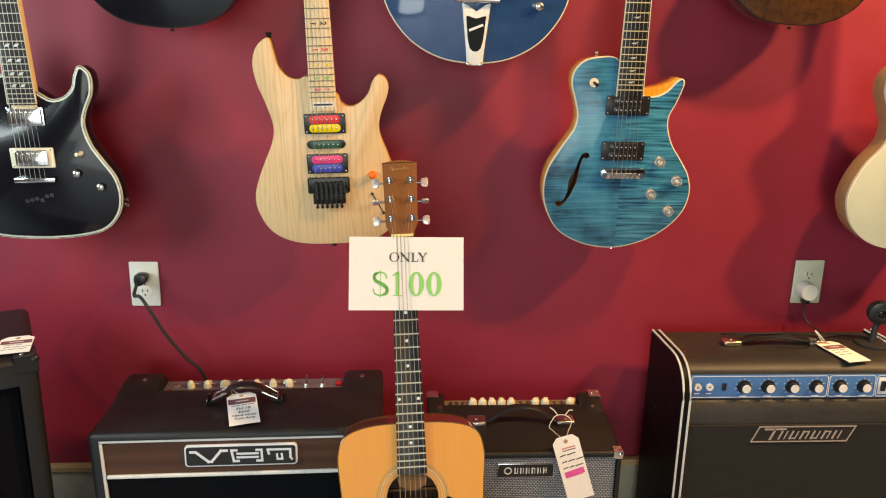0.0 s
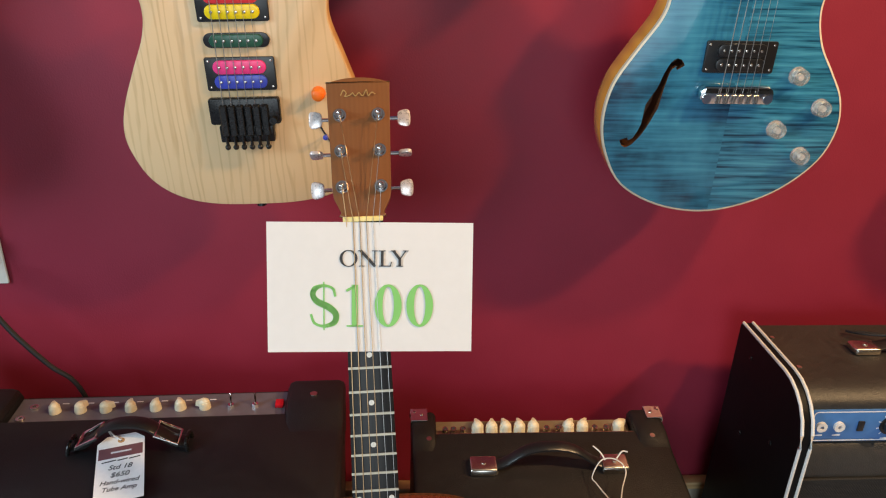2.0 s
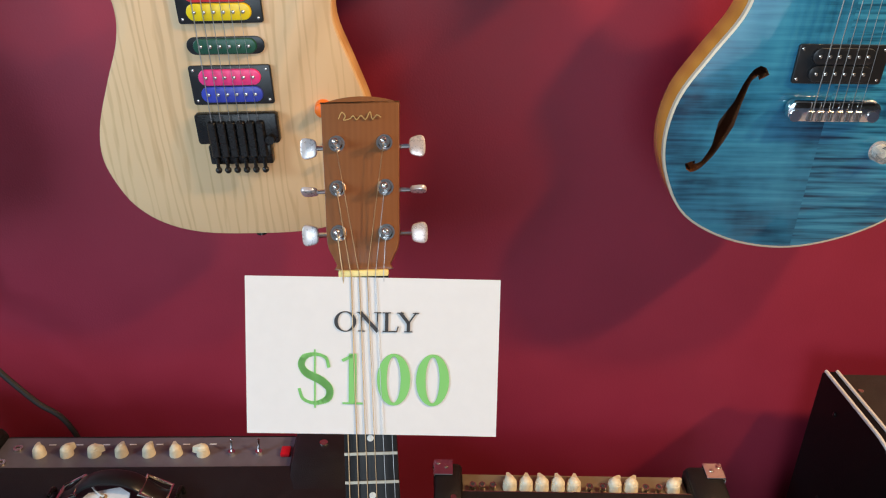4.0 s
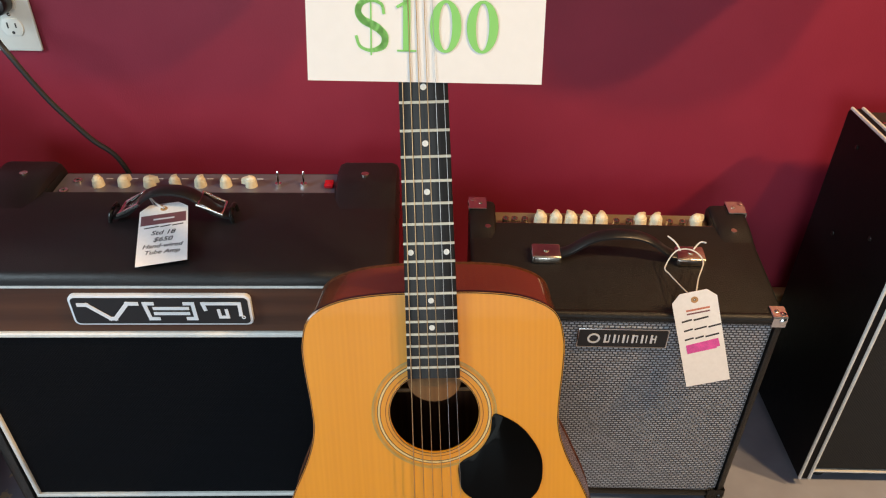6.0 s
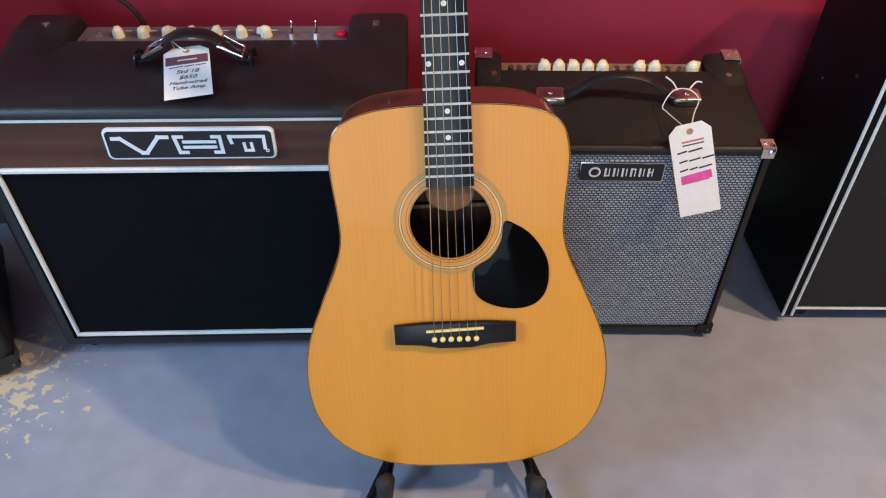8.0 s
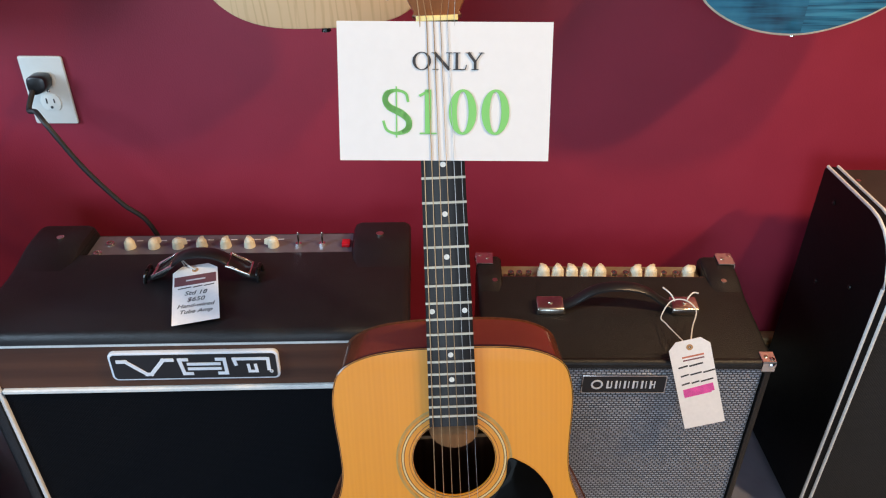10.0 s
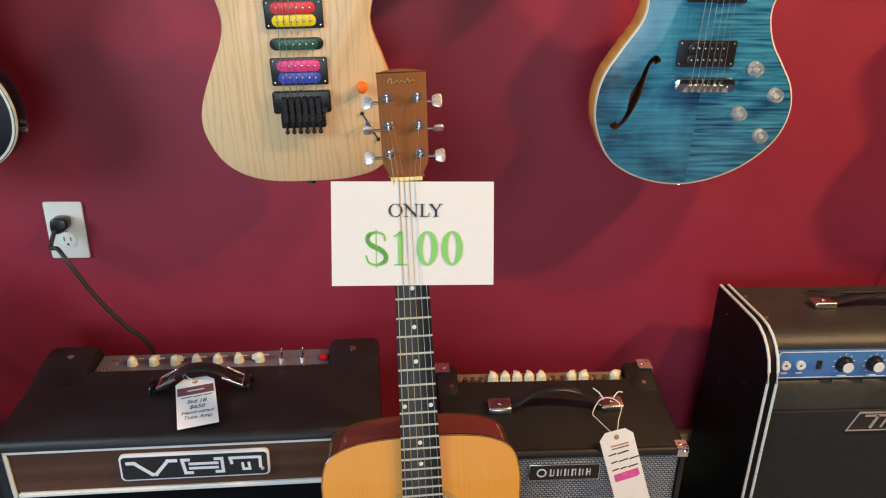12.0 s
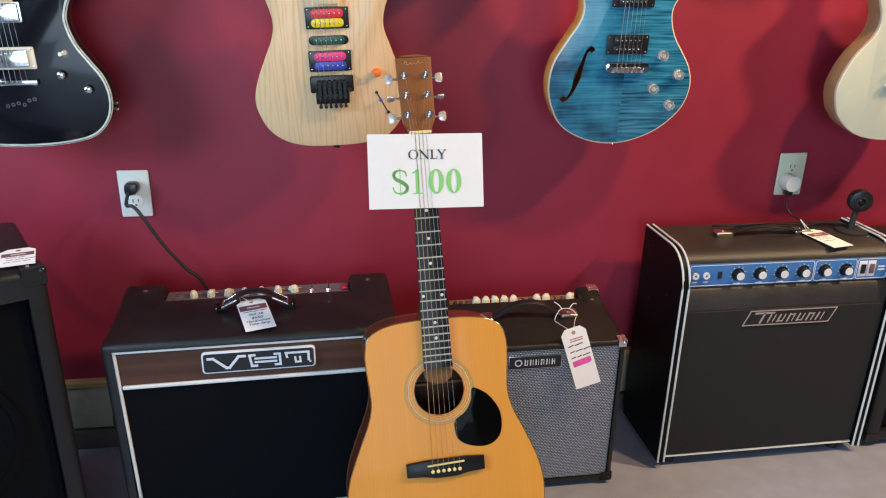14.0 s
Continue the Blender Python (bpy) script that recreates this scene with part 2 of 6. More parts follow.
BLUELAC = mat("blue_lacquer", (0.016, 0.060, 0.17), 0.10, coat=1.0, vary=0.12, scale=4)
BURST = mat("amber_burst", (0.11, 0.045, 0.014), 0.14, coat=0.8, vary=0.1, scale=7, dark=(0.022, 0.009, 0.005))
AMBERSIDE = grain_mat("amber_side", (0.82, 0.36, 0.06), (0.66, 0.26, 0.04), 24, 3, 0.2, 0.8)
SOLE = {"red": mat("red_bobbin", (0.75, 0.035, 0.045), 0.3, vary=0.04), "yellow": mat("yellow_bobbin", (0.85, 0.62, 0.01), 0.3, vary=0.04),
        "green": mat("green_bobbin", (0.012, 0.085, 0.05), 0.3, vary=0.04), "pink": mat("pink_bobbin", (0.85, 0.045, 0.22), 0.3, vary=0.04),
        "blue": mat("blue_bobbin", (0.035, 0.06, 0.42), 0.3, vary=0.04), "black": BLACK}
ORANGE = mat("orange_knob", (0.90, 0.16, 0.01), 0.45, vary=0.04)
CLEARKNOB = mat("clear_knob", (0.42, 0.38, 0.31), 0.12, metal=0.35, vary=0.35, scale=90, coat=0.8)
KNOBGLASS = mat("clear_acrylic", (0.95, 0.94, 0.90), 0.04, vary=0.02)
KNOBGLASS.node_tree.nodes["Principled BSDF"].inputs["Transmission Weight"].default_value = 0.85
KNOBGLASS.node_tree.nodes["Principled BSDF"].inputs["IOR"].default_value = 1.45
STEEL = mat("string_steel", (0.50, 0.48, 0.46), 0.35, metal=1.0)
BRONZE = mat("string_bronze", (0.52, 0.32, 0.17), 0.38, metal=1.0)
GREYWOOD = mat("room_dark", (0.10, 0.08, 0.07), 0.7)
GOLD = mat("gold_print", (0.60, 0.40, 0.16), 0.4, metal=0.5)


def flame_mat():
    """Blue stained figured maple, two halves meeting at the middle."""
    m = bpy.data.materials.new("blue_flame_maple")
    m.use_nodes = True
    n, l = m.node_tree.nodes, m.node_tree.links
    b = n["Principled BSDF"]
    co = n.new("ShaderNodeTexCoord")
    sep = n.new("ShaderNodeSeparateXYZ")
    l.new(co.outputs["Object"], sep.inputs[0])
    absx = n.new("ShaderNodeMath")
    absx.operation = "ABSOLUTE"
    l.new(sep.outputs[0], absx.inputs[0])
    side = n.new("ShaderNodeMath")
    side.operation = "GREATER_THAN"
    side.inputs[1].default_value = 0.0
    l.new(sep.outputs[0], side.inputs[0])
    off = n.new("ShaderNodeMath")
    off.operation = "MULTIPLY_ADD"
    off.inputs[1].default_value = 0.037
    l.new(side.outputs[0], off.inputs[0])
    l.new(sep.outputs[2], off.inputs[2])
    comb = n.new("ShaderNodeCombineXYZ")
    l.new(absx.outputs[0], comb.inputs[0])
    l.new(off.outputs[0], comb.inputs[2])
    mp = n.new("ShaderNodeMapping")
    mp.inputs["Scale"].default_value = (0.05, 1, 1)
    mp.inputs["Rotation"].default_value = (0, radians(5), 0)
    l.new(comb.outputs[0], mp.inputs[0])
    stripe = n.new("ShaderNodeTexNoise")
    stripe.inputs["Scale"].default_value, stripe.inputs["Detail"].default_value = 190, 4
    l.new(mp.outputs[0], stripe.inputs[0])
    cloud = n.new("ShaderNodeTexNoise")
    cloud.inputs["Scale"].default_value, cloud.inputs["Detail"].default_value = 9, 4
    l.new(comb.outputs[0], cloud.inputs[0])
    mix = n.new("ShaderNodeMix")
    share = n.new("ShaderNodeMapRange")
    share.inputs[3].default_value, share.inputs[4].default_value = 0.66, 0.18
    l.new(side.outputs[0], share.inputs[0])
    l.new(share.outputs[0], mix.inputs[0])
    l.new(stripe.outputs[0], mix.inputs[2])
    l.new(cloud.outputs[0], mix.inputs[3])
    ramp = n.new("ShaderNodeValToRGB")
    e = ramp.color_ramp.elements
    e[0].position, e[0].color = 0.37, (0.004, 0.032, 0.070, 1)
    e[1].position, e[1].color = 0.66, (0.045, 0.28, 0.42, 1)
    mid = e.new(0.5)
    mid.color = (0.018, 0.160, 0.275, 1)
    l.new(mix.outputs[0], ramp.inputs[0])
    l.new(ramp.outputs[0], b.inputs["Base Color"])
    b.inputs["Roughness"].default_value, b.inputs["Coat Weight"].default_value, b.inputs["Coat Roughness"].default_value = 0.25, 0.45, 0.10
    b.inputs["Specular IOR Level"].default_value = 0.25
    # the top is carved: highest in the middle, falling away to the edge
    mid_point = n.new("ShaderNodeVectorMath")
    mid_point.operation = "SUBTRACT"
    mid_point.inputs[1].default_value = (0, 0, 0.2)
    l.new(co.outputs["Object"], mid_point.inputs[0])
    dot = n.new("ShaderNodeVectorMath")
    dot.operation = "DOT_PRODUCT"
    l.new(mid_point.outputs[0], dot.inputs[0])
    l.new(mid_point.outputs[0], dot.inputs[1])
    fall = n.new("ShaderNodeMath")
    fall.operation = "MULTIPLY"
    fall.inputs[1].default_value = -0.55
    l.new(dot.outputs["Value"], fall.inputs[0])
    bp = n.new("ShaderNodeBump")
    bp.inputs["Strength"].default_value, bp.inputs["Distance"].default_value = 1.0, 1.0
    l.new(fall.outputs[0], bp.inputs["Height"])
    l.new(bp.outputs[0], b.inputs["Coat Normal"])
    return m


FLAME = flame_mat()


def floor_mat():
    """Blue grey floor paint, scuffed, with flakes worn off to the pale screed."""
    m = mat("painted_floor", (0.31, 0.33, 0.41), 0.34, vary=0.10, scale=2.2, bump=0.12, bump_scale=60)
    n, l = m.node_tree.nodes, m.node_tree.links
    b = n["Principled BSDF"]
    old = b.inputs["Base Color"].links[0].from_socket
    co = n.new("ShaderNodeTexCoord")
    flake = n.new("ShaderNodeTexNoise")
    flake.inputs["Scale"].default_value, flake.inputs["Detail"].default_value, flake.inputs["Roughness"].default_value = 44, 8, 0.60
    l.new(co.outputs["Object"], flake.inputs[0])
    dist = n.new("ShaderNodeVectorMath")
    dist.operation = "DISTANCE"
    dist.inputs[1].default_value = (-0.83, 1.24, 0)
    l.new(co.outputs["Object"], dist.inputs[0])
    near = n.new("ShaderNodeMapRange")
    near.inputs[1].default_value, near.inputs[2].default_value, near.inputs[3].default_value, near.inputs[4].default_value = 0.04, 0.26, 0.10, -0.17
    l.new(dist.outputs["Value"], near.inputs[0])
    add = n.new("ShaderNodeMath")
    add.operation = "ADD"
    l.new(flake.outputs[0], add.inputs[0])
    l.new(near.outputs[0], add.inputs[1])
    cut = n.new("ShaderNodeMapRange")
    cut.inputs[1].default_value, cut.inputs[2].default_value = 0.565, 0.58
    l.new(add.outputs[0], cut.inputs[0])
    mix = n.new("ShaderNodeMix")
    mix.data_type = "RGBA"
    l.new(cut.outputs[0], mix.inputs[0])
    l.new(old, mix.inputs[6])
    mix.inputs[7].default_value = (0.62, 0.52, 0.36, 1)
    l.new(mix.outputs[2], b.inputs["Base Color"])
    return m


FLOOR = floor_mat()

# ---- mesh tools ----


def thing(name, m, label, category, group="", kind=""):
    ob = new(name)
    ob.empty_display_size = 0.05
    ob.matrix_world = m
    return tagged(ob, label, category, group, kind)


def mesh_of(name, bm, material, angle=35):
    me = bpy.data.meshes.new(name)
    bmesh.ops.recalc_face_normals(bm, faces=bm.faces)
    bm.to_mesh(me)
    bm.free()
    me.polygons.foreach_set("use_smooth", [True] * len(me.polygons))
    me.set_sharp_from_angle(angle=radians(angle))
    for x in material if isinstance(material, (list, tuple)) else [material]:
        me.materials.append(x)
    return me


def part(name, bm, material, parent, label="", angle=35):
    me = bm if isinstance(bm, bpy.types.Mesh) else mesh_of(name, bm, material, angle)
    ob = new(name, me)
    ob.parent = parent
    return tagged(ob, label)


def solid(name, bm, material, label, category, kind="", m=None, group="", angle=35):
    ob = new(name, mesh_of(name, bm, material, angle))
    if m is not None:
        ob.matrix_world = m
    return tagged(ob, label, category, group, kind)


def box(x0, x1, y0, y1, z0, z1, r=0.0, seg=2, bm=None):
    bm = bm or bmesh.new()
    made = bmesh.ops.create_cube(bm, size=1, matrix=Matrix.LocRotScale(((x0 + x1) / 2, (y0 + y1) / 2, (z0 + z1) / 2), None, (x1 - x0, y1 - y0, z1 - z0)))
    if r:
        edges = list({e for v in made["verts"] for e in v.link_edges})
        bmesh.ops.bevel(bm, geom=edges, offset=r, segments=seg, profile=0.5, affect="EDGES")
    return bm


def rod(p, q, r, r2=None, seg=16, bm=None, cap=True):
    bm = bm or bmesh.new()
    p, q = Vector(p), Vector(q)
    m = Matrix.Translation((p + q) / 2) @ (q - p).to_track_quat("Z", "Y").to_matrix().to_4x4()
    bmesh.ops.create_cone(bm, cap_ends=cap, segments=seg, radius1=r, radius2=r if r2 is None else r2, depth=(q - p).length, matrix=m)
    return bm


def ball(c, r, bm=None, seg=14, squash=(1, 1, 1)):
    bm = bm or bmesh.new()
    bmesh.ops.create_uvsphere(bm, u_segments=seg, v_segments=seg // 2 + 1, radius=r, matrix=Matrix.LocRotScale(c, None, squash))
    return bm


def smooth_path(points, steps=8, closed=False):
    """A Catmull-Rom curve through the points."""
    pts = [Vector(p) for p in points]
    n, out = len(pts), []
    for i in range(n if closed else n - 1):
        g = (lambda k: pts[k % n]) if closed else (lambda k: pts[min(max(k, 0), n - 1)])
        a, b, c, d = g(i - 1), g(i), g(i + 1), g(i + 2)
        for s in range(steps):
            t = s / steps
            out.append(0.5 * (2 * b + (c - a) * t + (2 * a - 5 * b + 4 * c - d) * t * t + (3 * b - a - 3 * c + d) * t ** 3))
    if not closed:
        out.append(pts[-1])
    return out


def tube(points, r, seg=8, bm=None, closed=False, flat=1.0):
    """A cord or strap swept along a path."""
    bm = bm or bmesh.new()
    pts = [Vector(p) for p in points]
    n, rings, up = len(pts), [], Vector((0.03, 0.05, 1)).normalized()
    for i, p in enumerate(pts):
        a, b = (pts[i - 1], pts[(i + 1) % n]) if closed else (pts[max(i - 1, 0)], pts[min(i + 1, n - 1)])
        t = (b - a).normalized()
        if abs(t.dot(up)) > 0.98:
            up = Vector((0, 1, 0.1)).normalized()
        u = t.cross(up).normalized()
        v = u.cross(t).normalized()
        rings.append([bm.verts.new(p + r * (math.cos(k * math.tau / seg) * u + flat * math.sin(k * math.tau / seg) * v)) for k in range(seg)])
    for i in range(n if closed else n - 1):
        a, b = rings[i], rings[(i + 1) % n]
        for k in range(seg):
            bm.faces.new((a[k], a[(k + 1) % seg], b[(k + 1) % seg], b[k]))
    if not closed:
        bm.faces.new(rings[0])
        bm.faces.new(rings[-1])
    return bm


def inset(outline, d):
    """The outline drawn in by d (2D, counted either way round)."""
    n = len(outline)
    area = sum(outline[i][0] * outline[(i + 1) % n][1] - outline[(i + 1) % n][0] * outline[i][1] for i in range(n))
    s = 1 if area > 0 else -1
    res = []
    for i in range(n):
        a, b = outline[i - 1], outline[(i + 1) % n]
        t = Vector((b[0] - a[0], b[1] - a[1])).normalized()
        res.append((outline[i][0] - s * t.y * d, outline[i][1] + s * t.x * d))
    return res


def slab(outline, front, back, r=0.003, bm=None, holes=(), pocket=0.0, taper=None):
    """A plate cut to an outline (x, z), from y = front to y = back, edges rounded by r; holes become pockets of that depth, or go through."""
    bm = bm or bmesh.new()
    steps = [(r, 0), (r * 0.3, r * 0.3), (0, r)] if r else [(0, 0)]
    rings = []
    back_at = taper if taper else (lambda z: back)
    for d, dy in steps:
        rings.append([bm.verts.new((x, front + dy, z)) for x, z in inset(outline, d)])
    for d, dy in reversed(steps):
        rings.append([bm.verts.new((x, back_at(z) - dy, z)) for x, z in inset(outline, d)])
    n = len(outline)
    for a, b in zip(rings, rings[1:]):
        for k in range(n):
            bm.faces.new((a[k], a[(k + 1) % n], b[(k + 1) % n], b[k]))
    if not holes:
        bm.faces.new(rings[0])
        bm.faces.new(rings[-1])
        return bm
    cut = {}
    for ring, y in ((rings[0], front), (rings[-1], back)):
        edges = [bm.edges.get((ring[k], ring[(k + 1) % n])) for k in range(n)]
        if y == back and pocket:
            bm.faces.new(ring)
            continue
        for h in holes:
            hv = [bm.verts.new((x, y, z)) for x, z in h]
            cut.setdefault(id(h), []).append(hv)
            edges += [bm.edges.new((hv[k], hv[(k + 1) % len(hv)])) for k in range(len(hv))]
            if pocket:
                fl = [bm.verts.new((x, y + pocket, z)) for x, z in h]
                for k in range(len(hv)):
                    bm.faces.new((hv[k], hv[(k + 1) % len(hv)], fl[(k + 1) % len(hv)], fl[k])).material_index = 1
                bm.faces.new(fl).material_index = 1
        bmesh.ops.triangle_fill(bm, use_beauty=True, edges=edges)
    for pair in cut.values():
        if len(pair) == 2:
            a, b = pair
            for k in range(len(a)):
                bm.faces.new((a[k], a[(k + 1) % len(a)], b[(k + 1) % len(a)], b[k])).material_index = 1
    return bm


def rounded(x0, x1, z0, z1, r, seg=5):
    """A rectangle with rounded corners, as an outline."""
    res = []
    for cx, cz, a in ((x1 - r, z1 - r, 0), (x0 + r, z1 - r, 90), (x0 + r, z0 + r, 180), (x1 - r, z0 + r, 270)):
        for k in range(seg + 1):
            w = radians(a + 90 * k / seg)
            res.append((cx + r * math.cos(w), cz + r * math.sin(w)))
    return res


def circle(cx, cz, r, seg=32):
    return [(cx + r * math.cos(k * math.tau / seg), cz + r * math.sin(k * math.tau / seg)) for k in range(seg)]


def annulus(cx, cz, r0, r1, front, back, seg=48):
    bm = bmesh.new()
    prof = [(r0, back), (r0, front), (r1, front), (r1, back)]
    rings = [[bm.verts.new((cx + r * math.cos(k * math.tau / seg), y, cz + r * math.sin(k * math.tau / seg))) for k in range(seg)] for r, y in prof]
    for a, b in zip(rings, rings[1:]):
        for k in range(seg):
            bm.faces.new((a[k], a[(k + 1) % seg], b[(k + 1) % seg], b[k]))
    return bm


def rim(outline, w, front, depth):
    """A binding strip that runs round the edge of a body."""
    bm = bmesh.new()
    n = len(outline)
    a_, b_ = inset(outline, w), inset(outline, -0.0004)
    prof = [(a_, front + 0.001), (a_, front - 0.0004), (b_, front + 0.0006), (b_, front + depth)]
    rings = [[bm.verts.new((x, y, z)) for x, z in o] for o, y in prof]
    for p, q in zip(rings, rings[1:]):
        for k in range(n):
            bm.faces.new((p[k], p[(k + 1) % n], q[(k + 1) % n], q[k]))
    return bm


def carve(bm, cutter):
    """bm with the cutter taken out of it."""
    me, mc = bpy.data.meshes.new("a"), bpy.data.meshes.new("b")
    bm.to_mesh(me)
    cutter.to_mesh(mc)
    bm.free()
    cutter.free()
    a, b = new("a", me), new("b", mc)
    mod = a.modifiers.new("cut", "BOOLEAN")
    mod.object, mod.operation, mod.solver = b, "DIFFERENCE", "EXACT"
    bpy.context.view_layer.update()
    done = bpy.data.meshes.new_from_object(a.evaluated_get(bpy.context.evaluated_depsgraph_get()))
    out = bmesh.new()
    out.from_mesh(done)
    for o in (a, b):
        bpy.data.objects.remove(o)
    for q in (me, mc, done):
        bpy.data.meshes.remove(q)
    return out


def words(text, size, material, m, parent, name="lettering", bold=0.0, slant=0.0, thick=0.0002, spacing=1.0, label=""):
    """Words in the built-in font as a thin mesh; m places them in the parent, reading along x, upright along z, facing -y."""
    cu = bpy.data.curves.new("w", "FONT")
    cu.body, cu.size, cu.align_x, cu.align_y, cu.offset, cu.shear, cu.extrude, cu.space_character = text, size, "CENTER", "CENTER", bold, slant, thick, spacing
    ob = new("w", cu)
    bpy.context.view_layer.update()
    me = bpy.data.meshes.new_from_object(ob.evaluated_get(bpy.context.evaluated_depsgraph_get()))
    bpy.data.objects.remove(ob)
    bpy.data.curves.remove(cu)
    me.transform(m @ pose(0, 0, 0, 90, 0, 0))
    me.materials.clear()
    me.materials.append(material)
    out = new(name, me)
    out.parent = parent
    return tagged(out, label)


def stroke(points, w, front, thick=0.0006, bm=None):
    """A flat drawn line of width w through (x, z) points."""
    bm = bm or bmesh.new()
    for i, ((ax, az), (bx, bz)) in enumerate(zip(points, points[1:])):
        front -= 0.00004 if i else 0.0
        d = Vector((bx - ax, bz - az))
        e = d.normalized() * w * 0.5
        s = Vector((-e.y, e.x))
        c = [(ax - e.x + s.x, az - e.y + s.y), (ax - e.x - s.x, az - e.y - s.y), (bx + e.x - s.x, bz + e.y - s.y), (bx + e.x + s.x, bz + e.y + s.y)]
        f = [bm.verts.new((x, front, z)) for x, z in c]
        g = [bm.verts.new((x, front + thick, z)) for x, z in c]
        bm.faces.new(f)
        for k in range(4):
            bm.faces.new((f[k], f[(k + 1) % 4], g[(k + 1) % 4], g[k]))
    return bm


def pieces(name, bm, material, parent):
    """Each separate piece of bm as a part of its own."""
    left = set(bm.faces)
    while left:
        todo, found = [left.pop()], []
        while todo:
            f = todo.pop()
            found.append(f)
            for v in f.verts:
                for g in v.link_faces:
                    if g in left:
                        left.remove(g)
                        todo.append(g)
        one, at = bmesh.new(), {}
        for v in {v for f in found for v in f.verts}:
            at[v] = one.verts.new(v.co)
        for f in found:
            one.faces.new([at[v] for v in f.verts])
        part(name, one, material, parent)
    bm.free()


# ---- room ----
X0, X1, Y0, WALL_Y, TOP = -2.48, 5.0, -5.0, 1.70, 2.75
solid("floor", box(X0 - 0.2, X1 + 0.2, Y0 - 0.2, WALL_Y + 0.2, -0.12, 0.0), FLOOR, "blue-grey painted floor with scuffs and flaked patches", "floor", "structure")
solid("ceiling", box(X0 - 0.2, X1 + 0.2, Y0 - 0.2, WALL_Y + 0.2, TOP, TOP + 0.1), CEIL, "plain off-white shop ceiling", "ceiling", "structure")
solid("wall_north", box(X0, X1, WALL_Y, WALL_Y + 0.15, 0, TOP), WALL, "deep red painted wall behind the guitars", "wall", "structure")


def wall_with_window(name, x0, x1, y0, y1, wx0, wx1, wy0, wy1, wz0, wz1):
    bm = carve(box(x0, x1, y0, y1, 0, TOP), box(wx0, wx1, wy0, wy1, wz0, wz1))
    solid(name, bm, ROOM, "plain shop wall with a window opening", "wall", "structure")


wall_with_window("wall_west", X0 - 0.15, X0, Y0, WALL_Y, X0 - 0.3, X0 + 0.1, -0.16, 0.66, 1.07, 2.13)
wall_with_window("wall_south", X0, X1, Y0 - 0.15, Y0, -2.36, 1.16, Y0 - 0.3, Y0 + 0.1, 0.08, 2.56)
solid("wall_east", box(X1, X1 + 0.15, Y0, WALL_Y, 0, TOP), ROOM, "plain shop wall", "wall", "structure")
solid("baseboard", box(X0, X1, WALL_Y - 0.016, WALL_Y - 0.001, 0.062, 0.188, 0.003), BASE, "tall putty-coloured baseboard along the red wall", "baseboard", "structure")
solid("baseboard_shoe", box(X0, X1, WALL_Y - 0.022, WALL_Y - 0.001, 0.0, 0.056, 0.003), GREYWOOD, "dark lower strip of the baseboard", "baseboard", "structure")
solid("trim", box(X0, X1, WALL_Y - 0.026, WALL_Y - 0.001, 0.189, 0.206, 0.003), TRIM, "pale pine capping strip on the baseboard", "trim", "structure")


def window(name, m, w, h):
    win = thing(name, m, "tall shop window in a dark frame", "window", "", "structure")
    for sx in (-1, 0, 1):
        part("window_frame", box(sx * w / 2 - 0.025, sx * w / 2 + 0.025, -0.03, 0.03, -h / 2, h / 2, 0.004), GREYWOOD, win)
    for sz in (-1, 1):
        part("window_frame", box(-w / 2 + 0.026, w / 2 - 0.026, -0.028, 0.028, sz * (h / 2 - 0.026) - 0.025, sz * (h / 2 - 0.026) + 0.025, 0.004), GREYWOOD, win)
    return win


window("window_1", pose(X0 - 0.07, 0.25, 1.60, 0, 0, 90), 0.80, 1.04)
window("window_2", pose(-0.6, Y0 - 0.07, 1.32), 3.50, 2.46)

# ---- acoustic guitar on its stand ----
UP = Vector((-0.046, 0.311, 0.949)).normalized()
SIDE = (Vector((1, 0, 0)) - UP * UP.x).normalized()
IN = UP.cross(SIDE)
SADDLE = Vector((-0.0455, 1.0945, 0.307)) + IN * 0.011
ACOUSTIC = Matrix.Translation(SADDLE) @ Matrix((SIDE, IN, UP)).transposed().to_4x4()
SCALE = 0.648


def fret_at(k, scale=SCALE):
    return scale * 2 ** (-k / 12)


def mirrored(half):
    """A closed outline from its right half, bottom to top."""
    return [tuple(p[:2]) for p in smooth_path([(x, z, 0) for x, z in half] + [(-x, z, 0) for x, z in half[-2:0:-1]], 6, True)]


def shape(points, steps=5):
    return [tuple(p[:2]) for p in smooth_path([(x, z, 0) for x, z in points], steps, True)]


